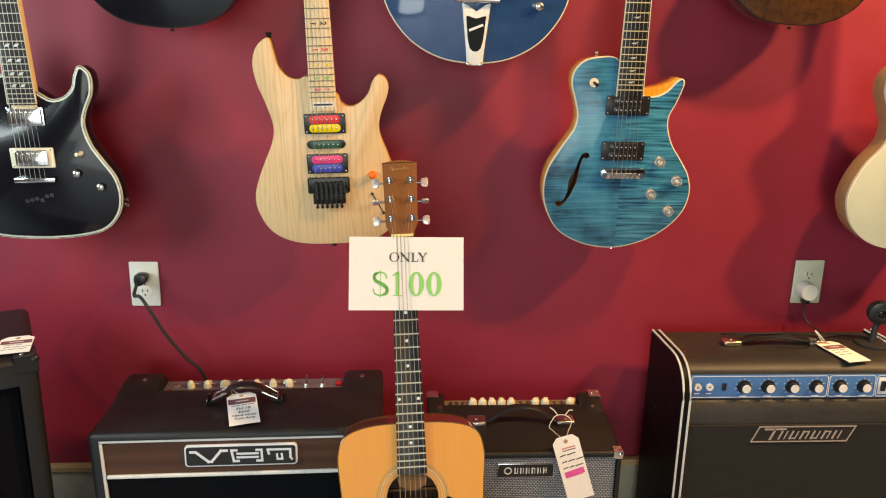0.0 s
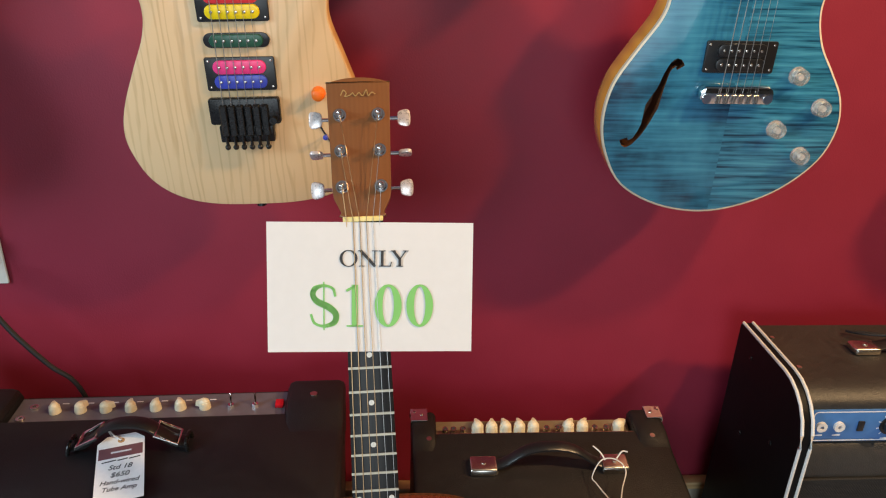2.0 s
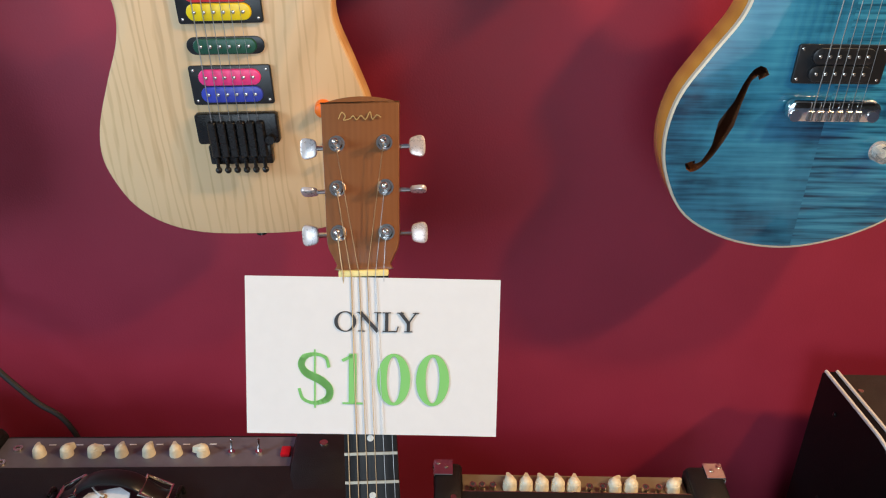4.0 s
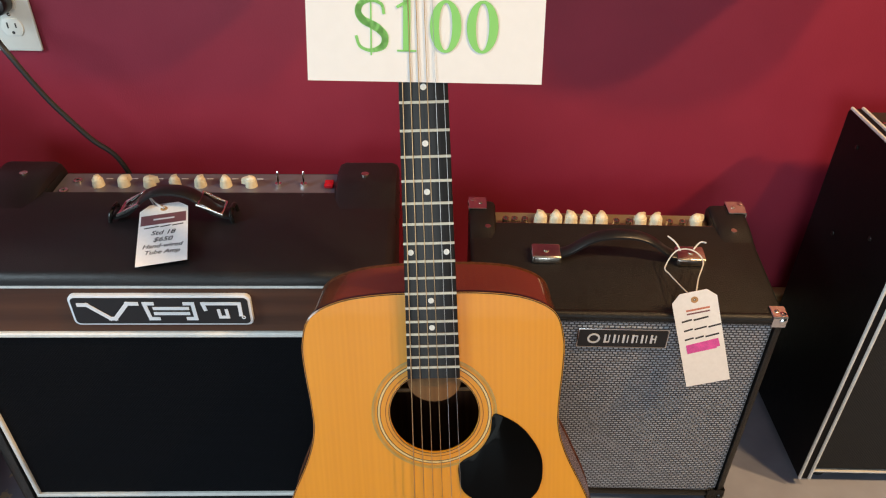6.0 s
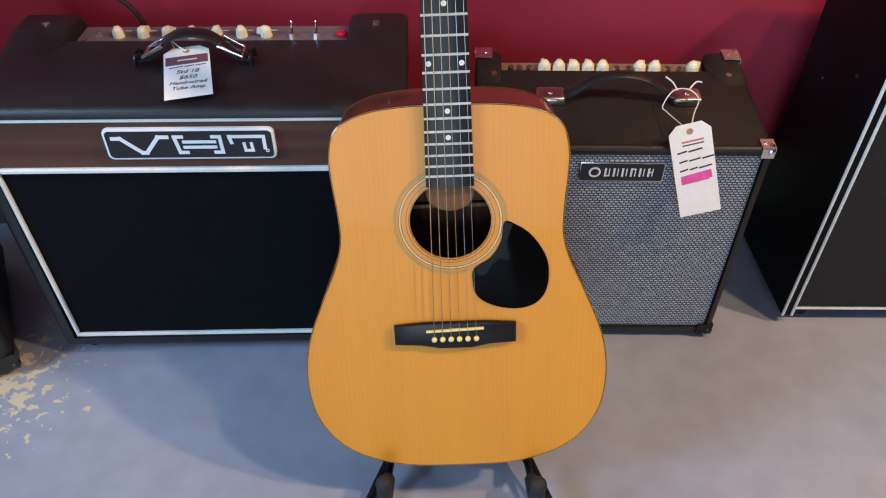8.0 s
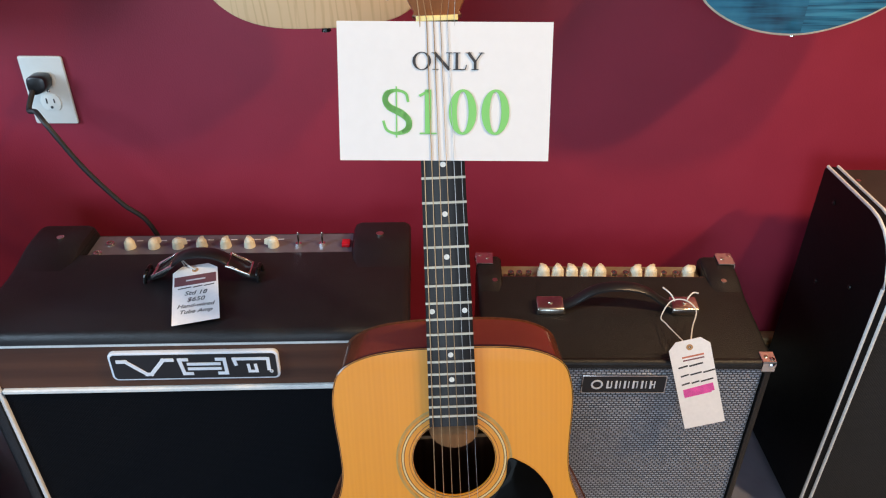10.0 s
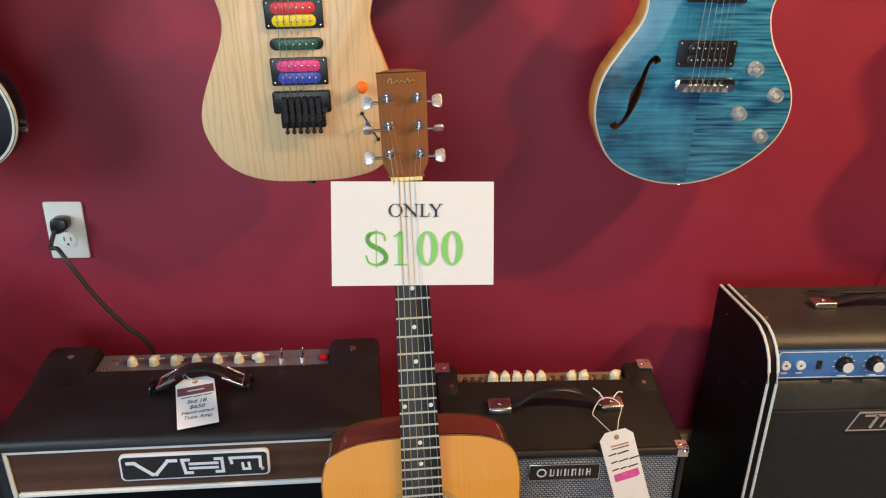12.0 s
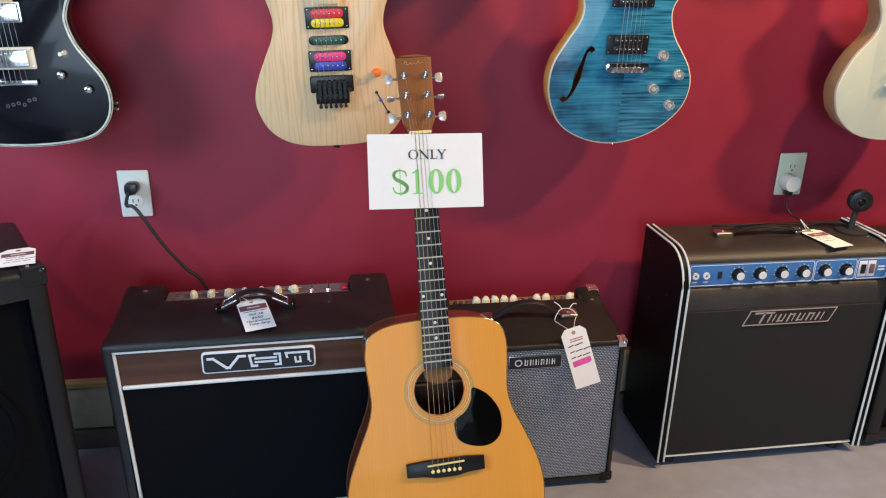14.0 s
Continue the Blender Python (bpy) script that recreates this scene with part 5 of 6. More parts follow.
def speaker_cabinet(m, label):
    W, D, H = 0.25, 0.34, 0.685
    a = thing("speaker_cabinet", m, label, "speaker")
    bm = carve(box(-W, W, 0, D, 0.02, H, 0.014, 3), box(-W + 0.035, W - 0.035, -0.02, 0.030, 0.06, H - 0.055))
    part("cabinet", bm, TOLEX, a)
    part("grille", box(-W + 0.037, W - 0.037, 0.018, 0.028, 0.062, H - 0.057, 0.003, 1), CLOTH, a, "black grille cloth")
    # thin added cloth ring, stands in for faint round shading on the grille
    part("speaker_shading_ring", annulus(0, 0.36, 0.15, 0.165, 0.0155, 0.018), CLOTH, a)
    for s in (-1, 1):
        for z, d in ((H + 0.001, 1), (0.019, -1)):
            corner_cap(a, s * (W + 0.001), -0.001, z, -s, 1, d, 0.04, BLACK)
        for y in (0.04, D - 0.04):
            part("foot", rod((s * (W - 0.05), y, 0), (s * (W - 0.05), y, 0.022), 0.016), MATTE, a)
    return a


speaker_cabinet(pose(-1.002, 1.153, 0, 0, 0, 28), "tall black speaker cabinet with black corner guards")
hang_tag(pose(-0.852, 1.345, 0.693, -89, 0, 18) @ pose(0, 0, 0, 0, 0, 0), "white card price tag on the speaker cabinet edge", 0.060, 0.090, 0.018, [("bars", "c1", 0.010), ("bars", "c2", 0.010), ("bars", "c3", 0.009)])
speaker_cabinet(pose(1.435, 1.42, -0.0, 0, 0, 0) @ Matrix.Diagonal((1, 0.7, 0.83, 1)), "dark speaker cabinet beside the blue-panel amplifier")

# ---- outlets and cords ----


def outlet(x0, x1, z0, z1, material, label):
    m = pose((x0 + x1) / 2, WALL_Y, (z0 + z1) / 2)
    o = thing("wall_outlet", m, label, "outlet")
    w, h = (x1 - x0) / 2, (z1 - z0) / 2
    part("cover_plate", slab(rounded(-w, w, -h, h, 0.004), -0.006, -0.0005, 0.003), material, o)
    part("screw", ball((0, -0.006, 0), 0.003, None, 10, (1, 0.5, 1)), NICKEL, o)
    for s in (-1, 1):
        z = s * 0.0195
        r = part("receptacle", slab([(x * 1.0, z + zz) for x, zz in circle(0, 0, 0.0168, 28) if abs(zz) < 0.0145], -0.0075, -0.0055, 0.0005), material, o)
        for dx, hh in ((-0.0062, 0.0045), (0.0062, 0.0036)):
            part("slot", box(dx - 0.0011, dx + 0.0011, -0.0079, -0.007, z + 0.003 - hh, z + 0.003 + hh), INK, r)
        part("ground_hole", slab(circle(0, z - 0.008, 0.0024, 14), -0.0079, -0.007, 0), INK, r)
    return o


outlet(-0.7500, -0.6785, 0.6435, 0.7585, PLATE_W, "white duplex wall outlet with a black plug in it")
outlet(0.9570, 1.0355, 0.6520, 0.7695, PLATE_I, "ivory duplex wall outlet with a round white plug")


def power_cord(name, label, path, r, plug):
    c = thing(name, Matrix(), label, "cord")
    part("cable", tube(smooth_path(path, 8), r, 8), CORD, c)
    plug(c)
    return c


def left_plug(c):
    x, z = -0.716, 0.7205
    part("plug", slab(shape([(x - 0.014, z - 0.012), (x - 0.013, z + 0.010), (x + 0.002, z + 0.014), (x + 0.015, z + 0.010), (x + 0.014, z - 0.008), (x - 0.004, z - 0.017)], 3), WALL_Y - 0.036, WALL_Y - 0.008, 0.004), BLACK, c, "black moulded plug")


def right_plug(c):
    x, z = 0.985, 0.692
    part("plug", rod((x, WALL_Y - 0.008, z), (x, WALL_Y - 0.042, z), 0.023, 0.021, 32), PLATE_W, c, "round white plug-in adapter")
    part("plug_end", box(x - 0.008, x + 0.008, WALL_Y - 0.036, WALL_Y - 0.014, z - 0.034, z - 0.018, 0.003), BLACK, c)


power_cord("power_cord", "black power cord from outlet down behind the amplifier",
           [(-0.722, WALL_Y - 0.036, 0.712), (-0.722, WALL_Y - 0.062, 0.690), (-0.706, 1.628, 0.690), (-0.685, 1.612, 0.672), (-0.646, 1.610, 0.602), (-0.600, 1.612, 0.537), (-0.563, 1.618, 0.490), (-0.53, 1.625, 0.36)], 0.0042, left_plug)
power_cord("adapter_cord", "thin black cord from adapter over the amplifier top to the camera",
           [(0.985, WALL_Y - 0.026, 0.66), (0.984, WALL_Y - 0.028, 0.63), (0.995, WALL_Y - 0.045, 0.606), (1.00, 1.605, 0.5985), (0.93, 1.585, 0.606), (0.84, 1.545, 0.624), (0.76, 1.57, 0.612), (0.735, 1.60, 0.602), (0.78, 1.575, 0.610),
            (0.86, 1.515, 0.622), (0.93, 1.52, 0.612), (0.98, 1.575, 0.602), (1.05, 1.60, 0.598), (1.09, 1.595, 0.598), (1.098, 1.556, 0.606)], 0.0022, right_plug)
power_cord("floor_cord", "black cord hanging behind the amplifier to the floor",
           [(-0.69, 1.63, 0.20), (-0.78, 1.655, 0.17), (-0.83, 1.66, 0.12), (-0.82, 1.655, 0.03), (-0.76, 1.63, 0.006), (-0.70, 1.62, 0.006)], 0.0038, lambda c: part("plug", box(-0.71, -0.68, 1.61, 1.63, 0.19, 0.21, 0.003), BLACK, c))

# ---- guitars on the wall ----
NAT = [(-0.108, 0.460), (-0.133, 0.443), (-0.145, 0.409), (-0.140, 0.367), (-0.1255, 0.325), (-0.113, 0.277), (-0.118, 0.239), (-0.138, 0.195), (-0.158, 0.148), (-0.166, 0.111), (-0.161, 0.080), (-0.143, 0.043), (-0.111, 0.017), (-0.065, 0.003),
       (0, 0), (0.065, 0.003), (0.116, 0.018), (0.148, 0.055), (0.157, 0.100), (0.150, 0.155), (0.134, 0.205), (0.118, 0.254), (0.122, 0.292), (0.137, 0.330), (0.142, 0.353), (0.135, 0.371), (0.121, 0.378), (0.108, 0.366), (0.097, 0.340), (0.079, 0.321), (0.057, 0.312), (0.038, 0.319), (0.029, 0.338),
       (0.0, 0.350), (-0.030, 0.378), (-0.052, 0.373), (-0.073, 0.379), (-0.091, 0.400), (-0.099, 0.432)]
PRS = [(0.031, 0.357), (0.061, 0.353), (0.086, 0.364), (0.106, 0.386), (0.118, 0.391), (0.123, 0.378), (0.110, 0.338), (0.097, 0.309), (0.098, 0.280), (0.111, 0.245), (0.135, 0.210), (0.157, 0.174), (0.165, 0.130), (0.150, 0.082), (0.106, 0.038), (0.050, 0.011), (-0.012, 0), (-0.080, 0.011), (-0.138, 0.043), (-0.168, 0.092),
       (-0.178, 0.140), (-0.170, 0.190), (-0.144, 0.236), (-0.118, 0.277), (-0.111, 0.307), (-0.118, 0.340), (-0.129, 0.379), (-0.124, 0.408), (-0.103, 0.428), (-0.072, 0.436), (-0.034, 0.434), (-0.010, 0.40)]
BLK = [(0.034, 0.322), (0.056, 0.309), (0.081, 0.313), (0.102, 0.331), (0.111, 0.358), (0.124, 0.378), (0.144, 0.361), (0.1435, 0.322), (0.125, 0.282), (0.118, 0.252), (0.1275, 0.211), (0.1485, 0.175), (0.170, 0.139), (0.1775, 0.097), (0.167, 0.054), (0.135, 0.020), (0.082, 0.005), (0.004, 0), (-0.085, 0.006), (-0.138, 0.022), (-0.167, 0.054),
       (-0.178, 0.100), (-0.170, 0.145), (-0.14, 0.2), (-0.122, 0.255), (-0.13, 0.31), (-0.145, 0.37), (-0.14, 0.42), (-0.115, 0.44), (-0.1, 0.41), (-0.085, 0.37), (-0.06, 0.35), (-0.034, 0.362), (0, 0.345)]
LES = [(0, 0), (0.08, 0.010), (0.138, 0.045), (0.167, 0.100), (0.163, 0.155), (0.135, 0.22), (0.110, 0.27), (0.112, 0.315), (0.130, 0.355), (0.122, 0.39), (0.098, 0.383), (0.070, 0.357), (0.035, 0.365), (0, 0.40), (-0.035, 0.43), (-0.080, 0.44), (-0.118, 0.42), (-0.128, 0.38), (-0.112, 0.335), (-0.096, 0.295),
       (-0.102, 0.255), (-0.138, 0.208), (-0.160, 0.160), (-0.166, 0.115), (-0.143, 0.058), (-0.085, 0.014)]
HOLLOW = [(0, 0), (0.075, 0.010), (0.140, 0.045), (0.185, 0.100), (0.203, 0.155), (0.198, 0.205), (0.17, 0.26), (0.148, 0.31), (0.15, 0.37), (0.15, 0.43), (0.125, 0.47), (0.085, 0.45), (0.04, 0.43), (0, 0.44), (-0.04, 0.43), (-0.085, 0.45), (-0.125, 0.47), (-0.15, 0.43), (-0.15, 0.37), (-0.148, 0.31), (-0.17, 0.26), (-0.198, 0.205), (-0.203, 0.155), (-0.185, 0.100), (-0.140, 0.045), (-0.075, 0.010)]


def wall_guitar(label, x, y, z, roll, lean, outline, top, side, joint, depth=0.045, binding=None, bridge_v=0.17, board=None, neck=None, holes=(), bound_w=0.003, frets=22, scale=0.648, name="electric_guitar", fret=None, end=None, back_outline=None, thick=0.010):
    """An electric guitar that hangs by its head from a wall hook. Origin: the foot of the body, in the plane of its top."""
    m = pose(x, y, z, lean, roll, 0)
    g = thing(name, m, label, "guitar", "guitars on the red wall")
    o = shape(outline, 5)
    bm = slab(o, 0.0, thick, 0.003 if not binding else 0.0012, holes=holes)
    part("top", bm, [top, INSIDE], g)
    part("body", slab(inset(shape(back_outline, 5) if back_outline else o, 0.0006), thick + 0.0001, depth, 0.004, holes=holes, pocket=0.024), [side, INSIDE], g)
    if binding:
        part("binding", rim(o, bound_w, -0.0002, 0.007), binding, g, "pale edge binding")
    nut = bridge_v + scale
    w0, w1 = 0.0285, 0.0215
    end = end or bridge_v + scale * 2 ** (-frets / 12) - 0.004
    part("neck", slab([(-w0 + 0.001, joint - 0.06), (-w1 + 0.001, nut + 0.01), (w1 - 0.001, nut + 0.01), (w0 - 0.001, joint - 0.06)], -0.004, 0.020, 0.006), neck or MAPLE, g)
    fb = part("fingerboard", slab([(-w0, end), (-w1, nut), (w1, nut), (w0, end)], -0.0095, -0.0041, 0.0006), board or ROSEWOOD, g)
    for k in range(1, frets + 1):
        v = bridge_v + scale * 2 ** (-k / 12)
        if v < 0.62:
            w = w0 + (w1 - w0) * (v - end) / (nut - end) - 0.0004
            part("fret", box(-w, w, -0.0103, -0.009, v - 0.0009, v + 0.0009), fret or FRETM, fb)
    part("headstock", slab(shape([(-0.022, nut), (-0.032, nut + 0.03), (-0.036, nut + 0.15), (0, nut + 0.175), (0.036, nut + 0.15), (0.032, nut + 0.03), (0.022, nut)], 4), -0.002, 0.012, 0.002), side, g)
    g["nut_height"] = nut
    return g


def strings(g, v0, nut, gauge=0.0005, front=-0.0125, pitch=0.0104):
    for k in range(6):
        part("string", tube([(((k - 2.5) * pitch), front - 0.002, v0), ((k - 2.5) * 0.0071, -0.0115, nut), ((k - 2.5) * 0.0073, -0.006, nut + 0.05)], gauge * (1.25 - 0.14 * k), 5), STEEL, g)


def humbucker(g, v, tops, ring=None, w=0.09, h=0.044, cover=None, x=0.0):
    """A two-coil pickup: frame, bobbins, pole screws; or a metal cover."""
    fr = part("pickup", slab(rounded(x - w / 2, x + w / 2, v - h / 2, v + h / 2, 0.003), -0.0035, 0.0, 0.001), ring or BLACK, g)
    for sx in (-1, 1):
        for sz in (-1, 1):
            part("screw", ball((x + sx * (w / 2 - 0.005), -0.0036, v + sz * (h / 2 - 0.005)), 0.0018, None, 8, (1, 0.5, 1)), NICKEL, fr)
    if cover:
        part("cover", slab(rounded(x - 0.0345, x + 0.0345, v - 0.0175, v + 0.0175, 0.004), -0.0085, -0.003, 0.002), cover, fr)
        rows = ((v + 0.009, None),)
    else:
        rows = ((v + 0.0095, tops[0]), (v - 0.0095, tops[1]))
        for z, mt in rows:
            part("bobbin", slab(rounded(x - 0.034, x + 0.034, z - 0.0088, z + 0.0088, 0.0085), -0.0075, -0.003, 0.001), mt, fr)
    for z, _ in rows:
        for k in range(6):
            part("pole", ball((x + (k - 2.5) * 0.0103, -0.0076 if not cover else -0.0086, z), 0.0021, None, 8, (1, 0.5, 1)), NICKEL, fr)


def domed_knob(g, x, v, r, hgt, material, name="knob", label=""):
    bm = rod((x, 0, v), (x, -hgt * 0.75, v), r, r * 0.86, 24)
    ball((x, -hgt * 0.72, v), r * 0.86, bm, 16, (1, 0.4, 1))
    part(name, bm, material, g, label)


# pale ash guitar
nat = wall_guitar("natural pale ash electric guitar with brightly coloured pickups", -0.2330, 1.555, 0.8420, -2.4, 4.0, NAT, ASH, ASHSIDE, 0.36, 0.045, None, 0.153, MAPLE, MAPLE, frets=22, fret=FRETDARK, end=0.306)
humbucker(nat, 0.277, (SOLE["red"], SOLE["yellow"]))
humbucker(nat, 0.1885, (SOLE["pink"], SOLE["blue"]))
mid = part("single_coil_pickup", slab(rounded(-0.042, 0.042, 0.222, 0.241, 0.0094), -0.002, 0.0, 0.0005), BLACK, nat)
part("bobbin", slab(rounded(-0.034, 0.034, 0.2235, 0.2395, 0.0078), -0.006, -0.001, 0.001), SOLE["green"], mid)
for k in range(6):
    part("pole", ball(((k - 2.5) * 0.0103, -0.0062, 0.2315), 0.0021, None, 8, (1, 0.5, 1)), NICKEL, mid)
trem = part("tremolo_bridge", slab(rounded(-0.0465, 0.0465, 0.122, 0.158, 0.004), -0.010, 0.0, 0.002), METALBLK, nat, "black locking tremolo bridge")
for k in range(6):
    x = (k - 2.5) * 0.0108
    part("saddle", box(x - 0.0048, x + 0.0048, -0.017, -0.009, 0.108, 0.150, 0.0015, 1), METALBLK, trem)
    part("fine_tuner", ball((x, -0.016, 0.093), 0.0040, rod((x, -0.016, 0.093), (x, -0.013, 0.112), 0.0022, seg=8), 10), METALBLK, trem)
part("tail_block", box(-0.036, 0.036, -0.012, -0.001, 0.098, 0.121, 0.002), METALBLK, trem)
part("arm_socket", rod((0.037, -0.009, 0.129), (0.037, -0.019, 0.129), 0.005), METALBLK, trem)
strings(nat, 0.150, 0.801)
domed_knob(nat, 0.098, 0.160, 0.0095, 0.016, ORANGE, "knob", "bright orange knob")
sw = part("selector_switch", stroke([(0.0955, 0.116), (0.1195, 0.071)], 0.0022, -0.0006, 0.0005), BLACK, nat)
for t in (0, 1):
    part("screw", ball((0.0955 + 0.024 * t, -0.001, 0.116 - 0.045 * t), 0.0036, None, 10, (1, 0.5, 1)), BLACK, sw)
part("lever", ball((0.1035, -0.010, 0.101), 0.0038, rod((0.1035, 0, 0.101), (0.1035, -0.009, 0.101), 0.0015, seg=8), 10), SOLE["blue"], sw)
part("strap_button", rod((0, 0.022, -0.001), (0, 0.022, -0.010), 0.004, 0.007), METALBLK, nat)
part("strap_button", rod((-0.108, 0.022, 0.459), (-0.108, 0.022, 0.470), 0.004, 0.007), METALBLK, nat)
for k, number, mt in ((12, "12", INK), (21, "21", SOLE["pink"]), (19, "19", GREEN), (17, "17", SOLE["yellow"]), (15, "15", SOLE["red"])):
    v = 0.153 + 0.648 * (2 ** (-k / 12) + 2 ** (-(k - 1) / 12)) / 2
    for x, digit in ((-0.010, number[0]), (0.011, number[1])):
        words(digit, 0.0165, mt, pose(x, -0.0099, v, 0, 90, 0), nat, "inlay_number", 0.0004)
plate = part("inlay_plate", slab([(-0.022, 0.3135), (0.022, 0.3135), (0.022, 0.3245), (-0.022, 0.3245)], -0.0100, -0.0094, 0), PAPER, nat)
for x in (-0.013, 0.0, 0.013):
    part("print_bar", stroke([(x - 0.005, 0.319), (x + 0.005, 0.319)], 0.004, -0.0102, 0.0003), INK, plate)

# blue flame guitar
PRS_BACK = [(0.031, 0.372), (0.064, 0.374), (0.090, 0.383), (0.107, 0.393)] + PRS[4:]
spine = smooth_path([(-0.080, 0.214, 0), (-0.086, 0.221, 0), (-0.096, 0.211, 0), (-0.103, 0.185, 0), (-0.111, 0.160, 0), (-0.118, 0.132, 0), (-0.129, 0.112, 0), (-0.140, 0.106, 0), (-0.144, 0.113, 0)], 4)
wid = [0.0050, 0.0050, 0.0026, 0.0040, 0.0082, 0.0040, 0.0026, 0.0050, 0.0050]
left, right = [], []
for i, p in enumerate(spine):
    a, b = spine[max(i - 1, 0)], spine[min(i + 1, len(spine) - 1)]
    t = (b - a).normalized()
    q = i / (len(spine) - 1) * 8
    w = wid[int(q)] + (wid[min(int(q) + 1, 8)] - wid[int(q)]) * (q - int(q))
    left.append((p.x - t.y * w * 1.15, p.y + t.x * w * 1.15))
    right.append((p.x + t.y * w * 1.15, p.y - t.x * w * 1.15))
fhole = left + right[::-1]
prs = wall_guitar("teal-blue flame maple guitar with one f-hole and clear knobs", 0.4262, 1.554, 0.8372, -0.4, 4.0, PRS, FLAME, AMBERSIDE, 0.40, 0.050, BINDING, 0.185, ROSEWOOD, MAHOG, holes=[fhole], bound_w=0.0022, fret=FRETGOLD, end=0.352, back_outline=PRS_BACK, thick=0.006)
humbucker(prs, 0.3320, (BLACK, BLACK), BLACK, 0.098, 0.043)
humbucker(prs, 0.2300, (BLACK, BLACK), BLACK, 0.098, 0.043, None, -0.002)
br = part("bridge", slab(rounded(-0.052, 0.052, 0.168, 0.193, 0.011), -0.015, -0.002, 0.004), CHROME, prs, "chrome wraparound bridge")
for k in range(6):
    part("saddle", box((k - 2.5) * 0.0105 - 0.004, (k - 2.5) * 0.0105 + 0.004, -0.0165, -0.013, 0.170, 0.182, 0.001, 1), NICKEL, br)
for sx in (-1, 1):
    part("post", rod((sx * 0.043, 0, 0.176), (sx * 0.043, -0.017, 0.176), 0.0065), CHROME, br)
strings(prs, 0.172, 0.833, front=-0.016)
for x, v in ((0.085, 0.206), (0.129, 0.162), (0.072, 0.130), (0.117, 0.091)):
    kn = part("knob", rod((x, -0.001, v), (x, -0.0145, v), 0.0125, 0.0108, 28), KNOBGLASS, prs, "clear acrylic knob")
    part("knob_core", rod((x, -0.0008, v), (x, -0.011, v), 0.0048, 0.0042, 8), ALU, kn)
sw = part("toggle_switch", annulus(-0.080, 0.381, 0.003, 0.010, -0.0012, 0, 24), CREAM, prs)
part("lever", rod((-0.080, 0, 0.381), (-0.076, -0.014, 0.377), 0.0028, 0.004, 10), BLACK, sw)
for k in (3, 5, 7, 9, 12, 15, 17, 19, 21):
    v = 0.185 + 0.648 * (2 ** (-k / 12) + 2 ** (-(k - 1) / 12)) / 2
    if v < 0.60:
        part("inlay", slab(shape([(-0.008, v), (-0.002, v + 0.0015), (0.008, v + 0.002), (0.003, v - 0.0005), (0.001, v - 0.0022)], 3), -0.0098, -0.0094, 0), DOT, prs, "pale bird-shaped inlay")
for sx in (-1, 1):
    part("board_binding", slab([(sx * 0.0287, 0.352), (sx * 0.0303, 0.352), (sx * 0.0262, 0.64), (sx * 0.0248, 0.64)], -0.0097, -0.0040, 0), BINDING, prs)
part("strap_button", rod((0, 0.022, -0.001), (0, 0.022, -0.008), 0.003, 0.005), CHROME, prs)
part("strap_button", rod((-0.074, 0.022, 0.436), (-0.074, 0.022, 0.446), 0.004, 0.006), CHROME, prs)

# gloss black guitar
blk = wall_guitar("gloss black electric guitar with pearly edge binding and chrome pickups", -0.8725, 1.556, 0.850, -1.5, 3.0, BLK, GLOSSBLACK, GLOSSBLACK, 0.35, 0.045, ABALONE, 0.140, ROSEWOOD, MAPLE, bound_w=0.006, frets=24)
humbucker(blk, 0.273, (BLACK, BLACK), CHROME, 0.076, 0.040, CHROME)
humbucker(blk, 0.184, (BLACK, BLACK), BINDING, 0.092, 0.044, CHROME)
br = part("bridge", box(-0.044, 0.044, -0.012, -0.002, 0.130, 0.142, 0.003), CHROME, blk, "chrome bridge")
strings(blk, 0.136, 0.788, front=-0.013)
fer = mesh_of("string_ferrule", annulus(0, 0, 0.0018, 0.0042, -0.0015, 0.0, 16), CHROME)
for k in range(6):
    part("string_ferrule", fer, None, blk).matrix_local = pose((k - 2.5) * 0.0108, 0, 0.088 + 0.0025 * k - 0.006 * (k == 3))
for x, v in ((0.091, 0.149), (0.138, 0.118)):
    domed_knob(blk, x, v, 0.0095, 0.016, CHROME, "knob", "chrome dome knob")
sw = part("toggle_switch", annulus(0.104, 0.190, 0.003, 0.008, -0.0012, 0, 24), CHROME, blk)
part("lever", rod((0.104, 0, 0.190), (0.098, -0.015, 0.192), 0.0028, 0.0042, 10), CREAM, sw)
for v in (0.083, 0.070):
    part("output_jack", rod((0.172, 0.022, v), (0.184, 0.022, v), 0.004, 0.005), NICKEL, blk)
for k in (15, 17, 19, 21):
    v = 0.140 + 0.648 * (2 ** (-k / 12) + 2 ** (-(k - 1) / 12)) / 2
    for sx in (-0.009, 0.009):
        part("inlay", slab([(sx - 0.006, v - 0.003), (sx + 0.002, v - 0.003), (sx + 0.006, v + 0.003), (sx - 0.002, v + 0.003)], -0.0098, -0.0094, 0), DOT, blk)
part("strap_button", rod((0, 0.022, -0.001), (0, 0.022, -0.006), 0.003, 0.005), CHROME, blk)
for sx in (-1, 1):
    part("board_binding", slab([(sx * 0.0287, 0.30), (sx * 0.0300, 0.30), (sx * 0.0252, 0.62), (sx * 0.0240, 0.62)], -0.0097, -0.0040, 0), BINDING, blk)

# cream guitar
crm = wall_guitar("pale cream single-cut electric guitar with tan sides and chrome tailpiece", 1.141, 1.556, 0.834, 0.6, 3.0, LES, CREAMLAC, TANSIDE, 0.40, 0.055, BINDING, 0.175, ROSEWOOD, MAHOG, bound_w=0.002)
humbucker(crm, 0.308, (BLACK, BLACK), BLACK, 0.088, 0.042)
humbucker(crm, 0.212, (BLACK, BLACK), BLACK, 0.088, 0.042)
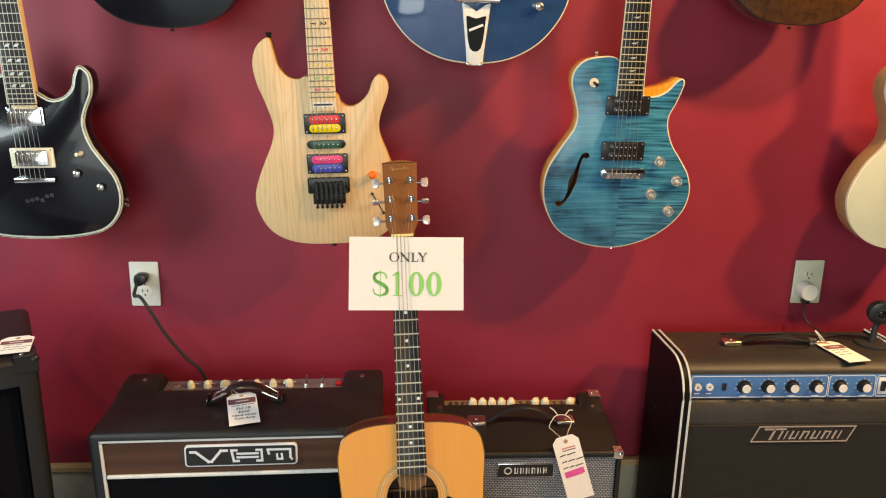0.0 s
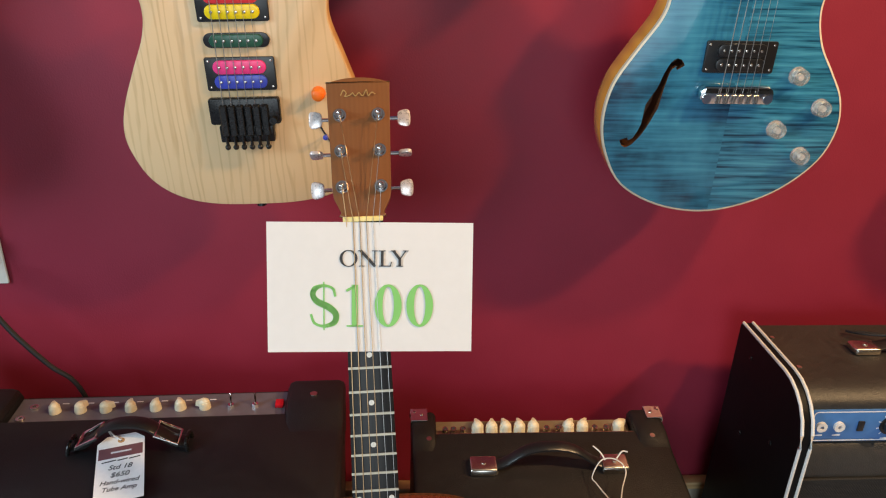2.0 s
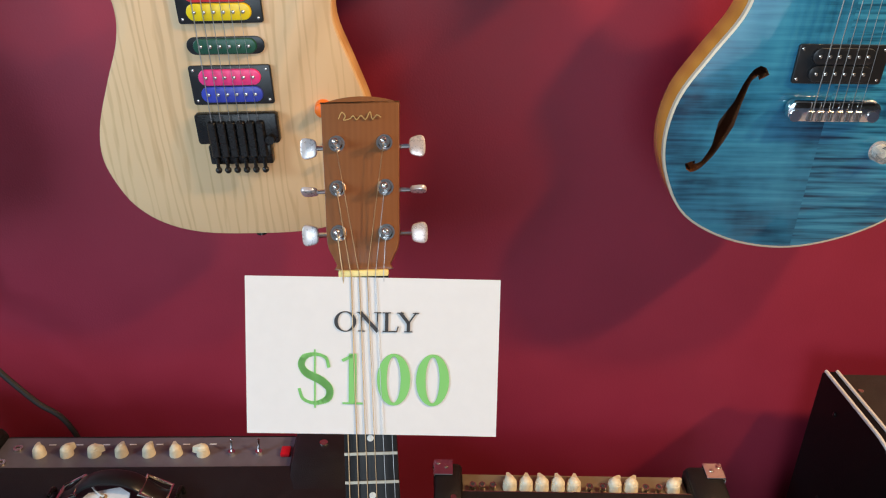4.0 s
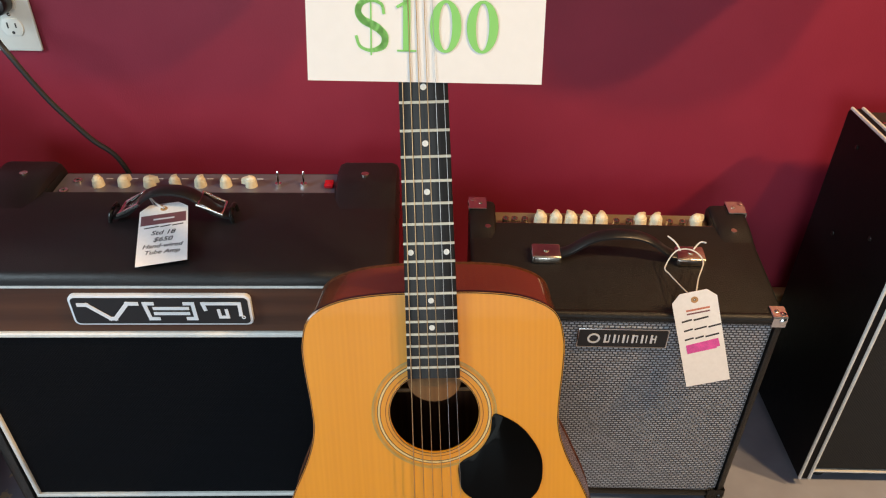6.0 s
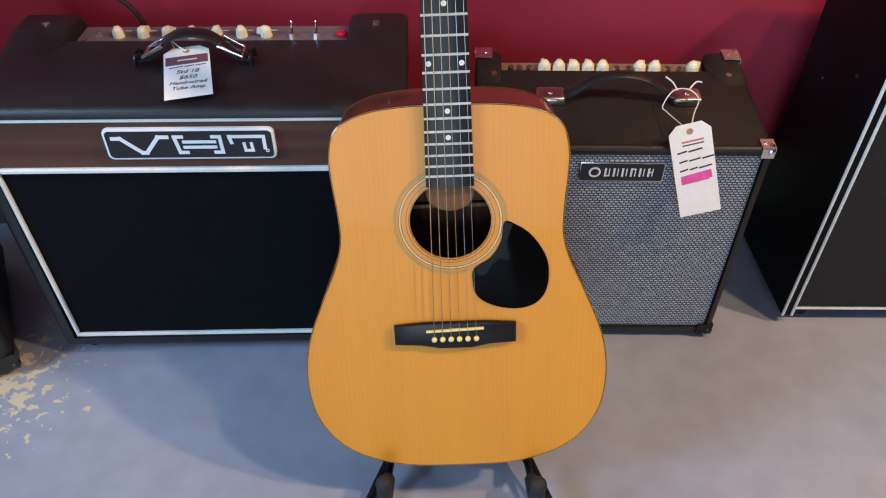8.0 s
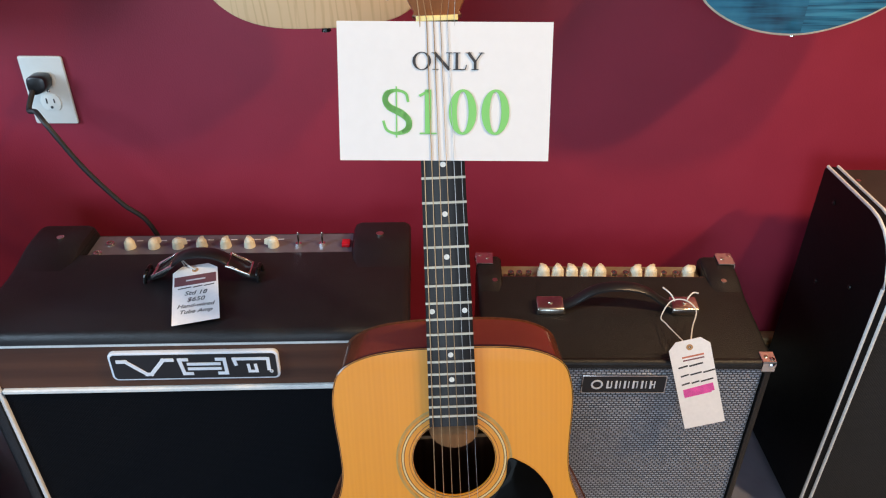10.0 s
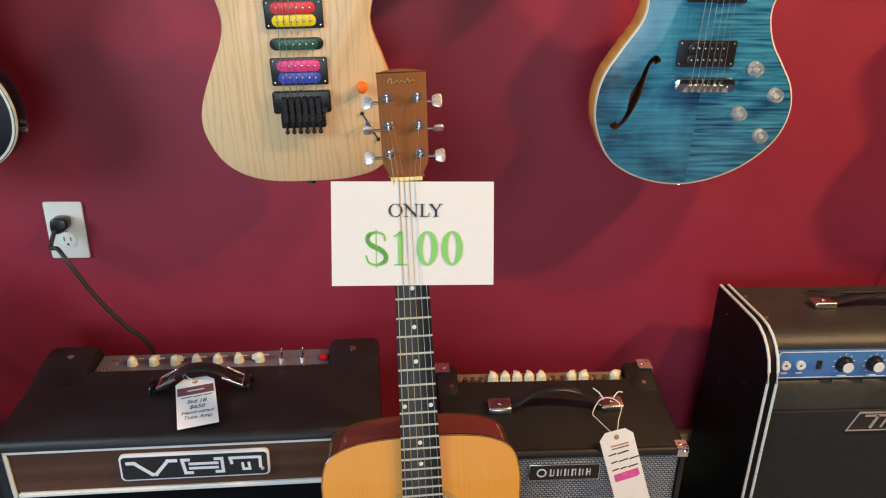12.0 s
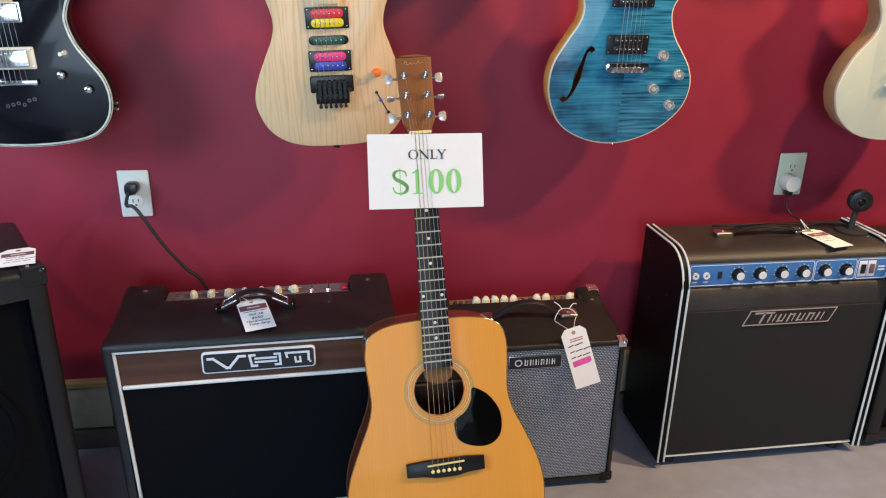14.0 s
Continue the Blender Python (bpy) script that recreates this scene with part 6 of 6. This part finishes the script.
for v, w in ((0.172, 0.042), (0.137, 0.048)):
    t = part("bridge" if v > 0.15 else "tailpiece", slab(rounded(-w, w, v - 0.007, v + 0.007, 0.006), -0.013, -0.003, 0.003), CHROME, crm)
    for sx in (-1, 1):
        part("post", rod((sx * (w - 0.007), 0, v), (sx * (w - 0.007), -0.015, v), 0.007), CHROME, t)
strings(crm, 0.137, 0.823, front=-0.013)
for x, v in ((0.085, 0.165), (0.128, 0.120), (0.075, 0.095), (0.115, 0.060)):
    domed_knob(crm, x, v, 0.0115, 0.016, CLEARKNOB)
part("strap_button", rod((0, 0.025, -0.001), (0, 0.025, -0.007), 0.003, 0.005), CHROME, crm)

# upper row
hol = wall_guitar("large blue hollow-body guitar with chrome vibrato tailpiece", 0.081, 1.550, 1.252, 0.0, 2.0, HOLLOW, BLUELAC, BLUELAC, 0.43, 0.065, BINDING, 0.225, ROSEWOOD, MAHOG, bound_w=0.0022, name="hollow_body_guitar")
vib = part("vibrato_tailpiece", slab([(-0.017, -0.004), (0.017, -0.004), (0.020, 0.03), (0.031, 0.125), (0.020, 0.122), (0.0, 0.108), (-0.020, 0.122), (-0.031, 0.125), (-0.020, 0.03)], -0.008, -0.0005, 0.002), ALU, hol, "chrome vibrato tailpiece")
part("tailpiece_inlay", slab(shape([(-0.012, 0.032), (0.012, 0.032), (0.0205, 0.09), (0.019, 0.099), (0.0, 0.094), (-0.019, 0.099), (-0.0205, 0.09)], 3), -0.0088, -0.0075, 0), GUARD, vib)
part("roller_bar", rod((-0.048, -0.014, 0.132), (0.048, -0.014, 0.132), 0.006), CHROME, vib)
part("logo_bar", stroke([(-0.012, 0.070), (0.013, 0.080)], 0.005, -0.0091, 0.0003), WHITE_PRINT, vib)
for sx in (-1, 1):
    part("screw", ball((sx * 0.014, -0.009, -0.001), 0.0045, None, 10, (1, 0.6, 1)), NICKEL, vib)
domed_knob(hol, 0.135, 0.122, 0.010, 0.016, NICKEL)
domed_knob(hol, 0.165, 0.185, 0.010, 0.016, NICKEL)
drk = wall_guitar("dark gloss guitar body hanging above, black finish", -0.580, 1.550, 1.312, 0.0, 2.0, LES, GLOSSBLACK, GLOSSBLACK, 0.40, 0.055, BLACKBIND, 0.175, ROSEWOOD, MAHOG)
part("strap_button", rod((0.01, 0.025, -0.001), (0.01, 0.025, -0.007), 0.003, 0.005), CHROME, drk)
sun = wall_guitar("amber sunburst guitar with dark edge hanging above", 0.792, 1.550, 1.348, 0.0, 2.0, LES, BURST, BURST, 0.40, 0.055, BLACKBIND, 0.175, ROSEWOOD, MAHOG, bound_w=0.002)
part("strap_button", rod((0.0, 0.025, -0.001), (0.0, 0.025, -0.008), 0.003, 0.005), CHROME, sun)


def wall_hook(g):
    """A bracket from the wall that cradles the neck just under the head."""
    p = g.matrix_world @ Vector((0, 0.012, g["nut_height"] + 0.012))
    h = thing("wall_hanger", pose(p.x, p.y, p.z), "black padded wall hanger holding a guitar neck", "hanger", "hangers on the red wall")
    reach = WALL_Y - p.y
    part("back_plate", box(-0.025, 0.025, reach - 0.012, reach - 0.001, -0.05, 0.03, 0.003), METALBLK, h)
    part("bracket", tube([(0, reach - 0.01, -0.01), (0, 0.035, -0.004)], 0.006), METALBLK, h)
    part("yoke", tube(smooth_path([(-0.036, -0.02, 0.012), (-0.034, 0.01, 0.0), (-0.022, 0.032, -0.004), (0, 0.036, -0.004), (0.022, 0.032, -0.004), (0.034, 0.01, 0.0), (0.036, -0.02, 0.012)], 5), 0.0065), MATTE, h)


for g in (nat, prs, blk, crm, hol, drk, sun):
    wall_hook(g)

# lamp housings of the spots on the ceiling
spot = thing("track_light", pose(1.15, 0.70, 2.48), "black ceiling track spotlight", "lamp", "ceiling spotlights")
aim = look((0, 0, 0), (-0.85, 1.0, -1.73))
housing = part("housing", rod((0, 0, 0.03), (0, 0, 0.17), 0.085, 0.07, 28, None, False), METALBLK, spot)
housing.matrix_local = aim
part("stem", rod((0, 0, 0.10), (0, 0, 0.27), 0.012), METALBLK, spot)
copy_thing(spot, pose(2.25, 0.60, 2.48))
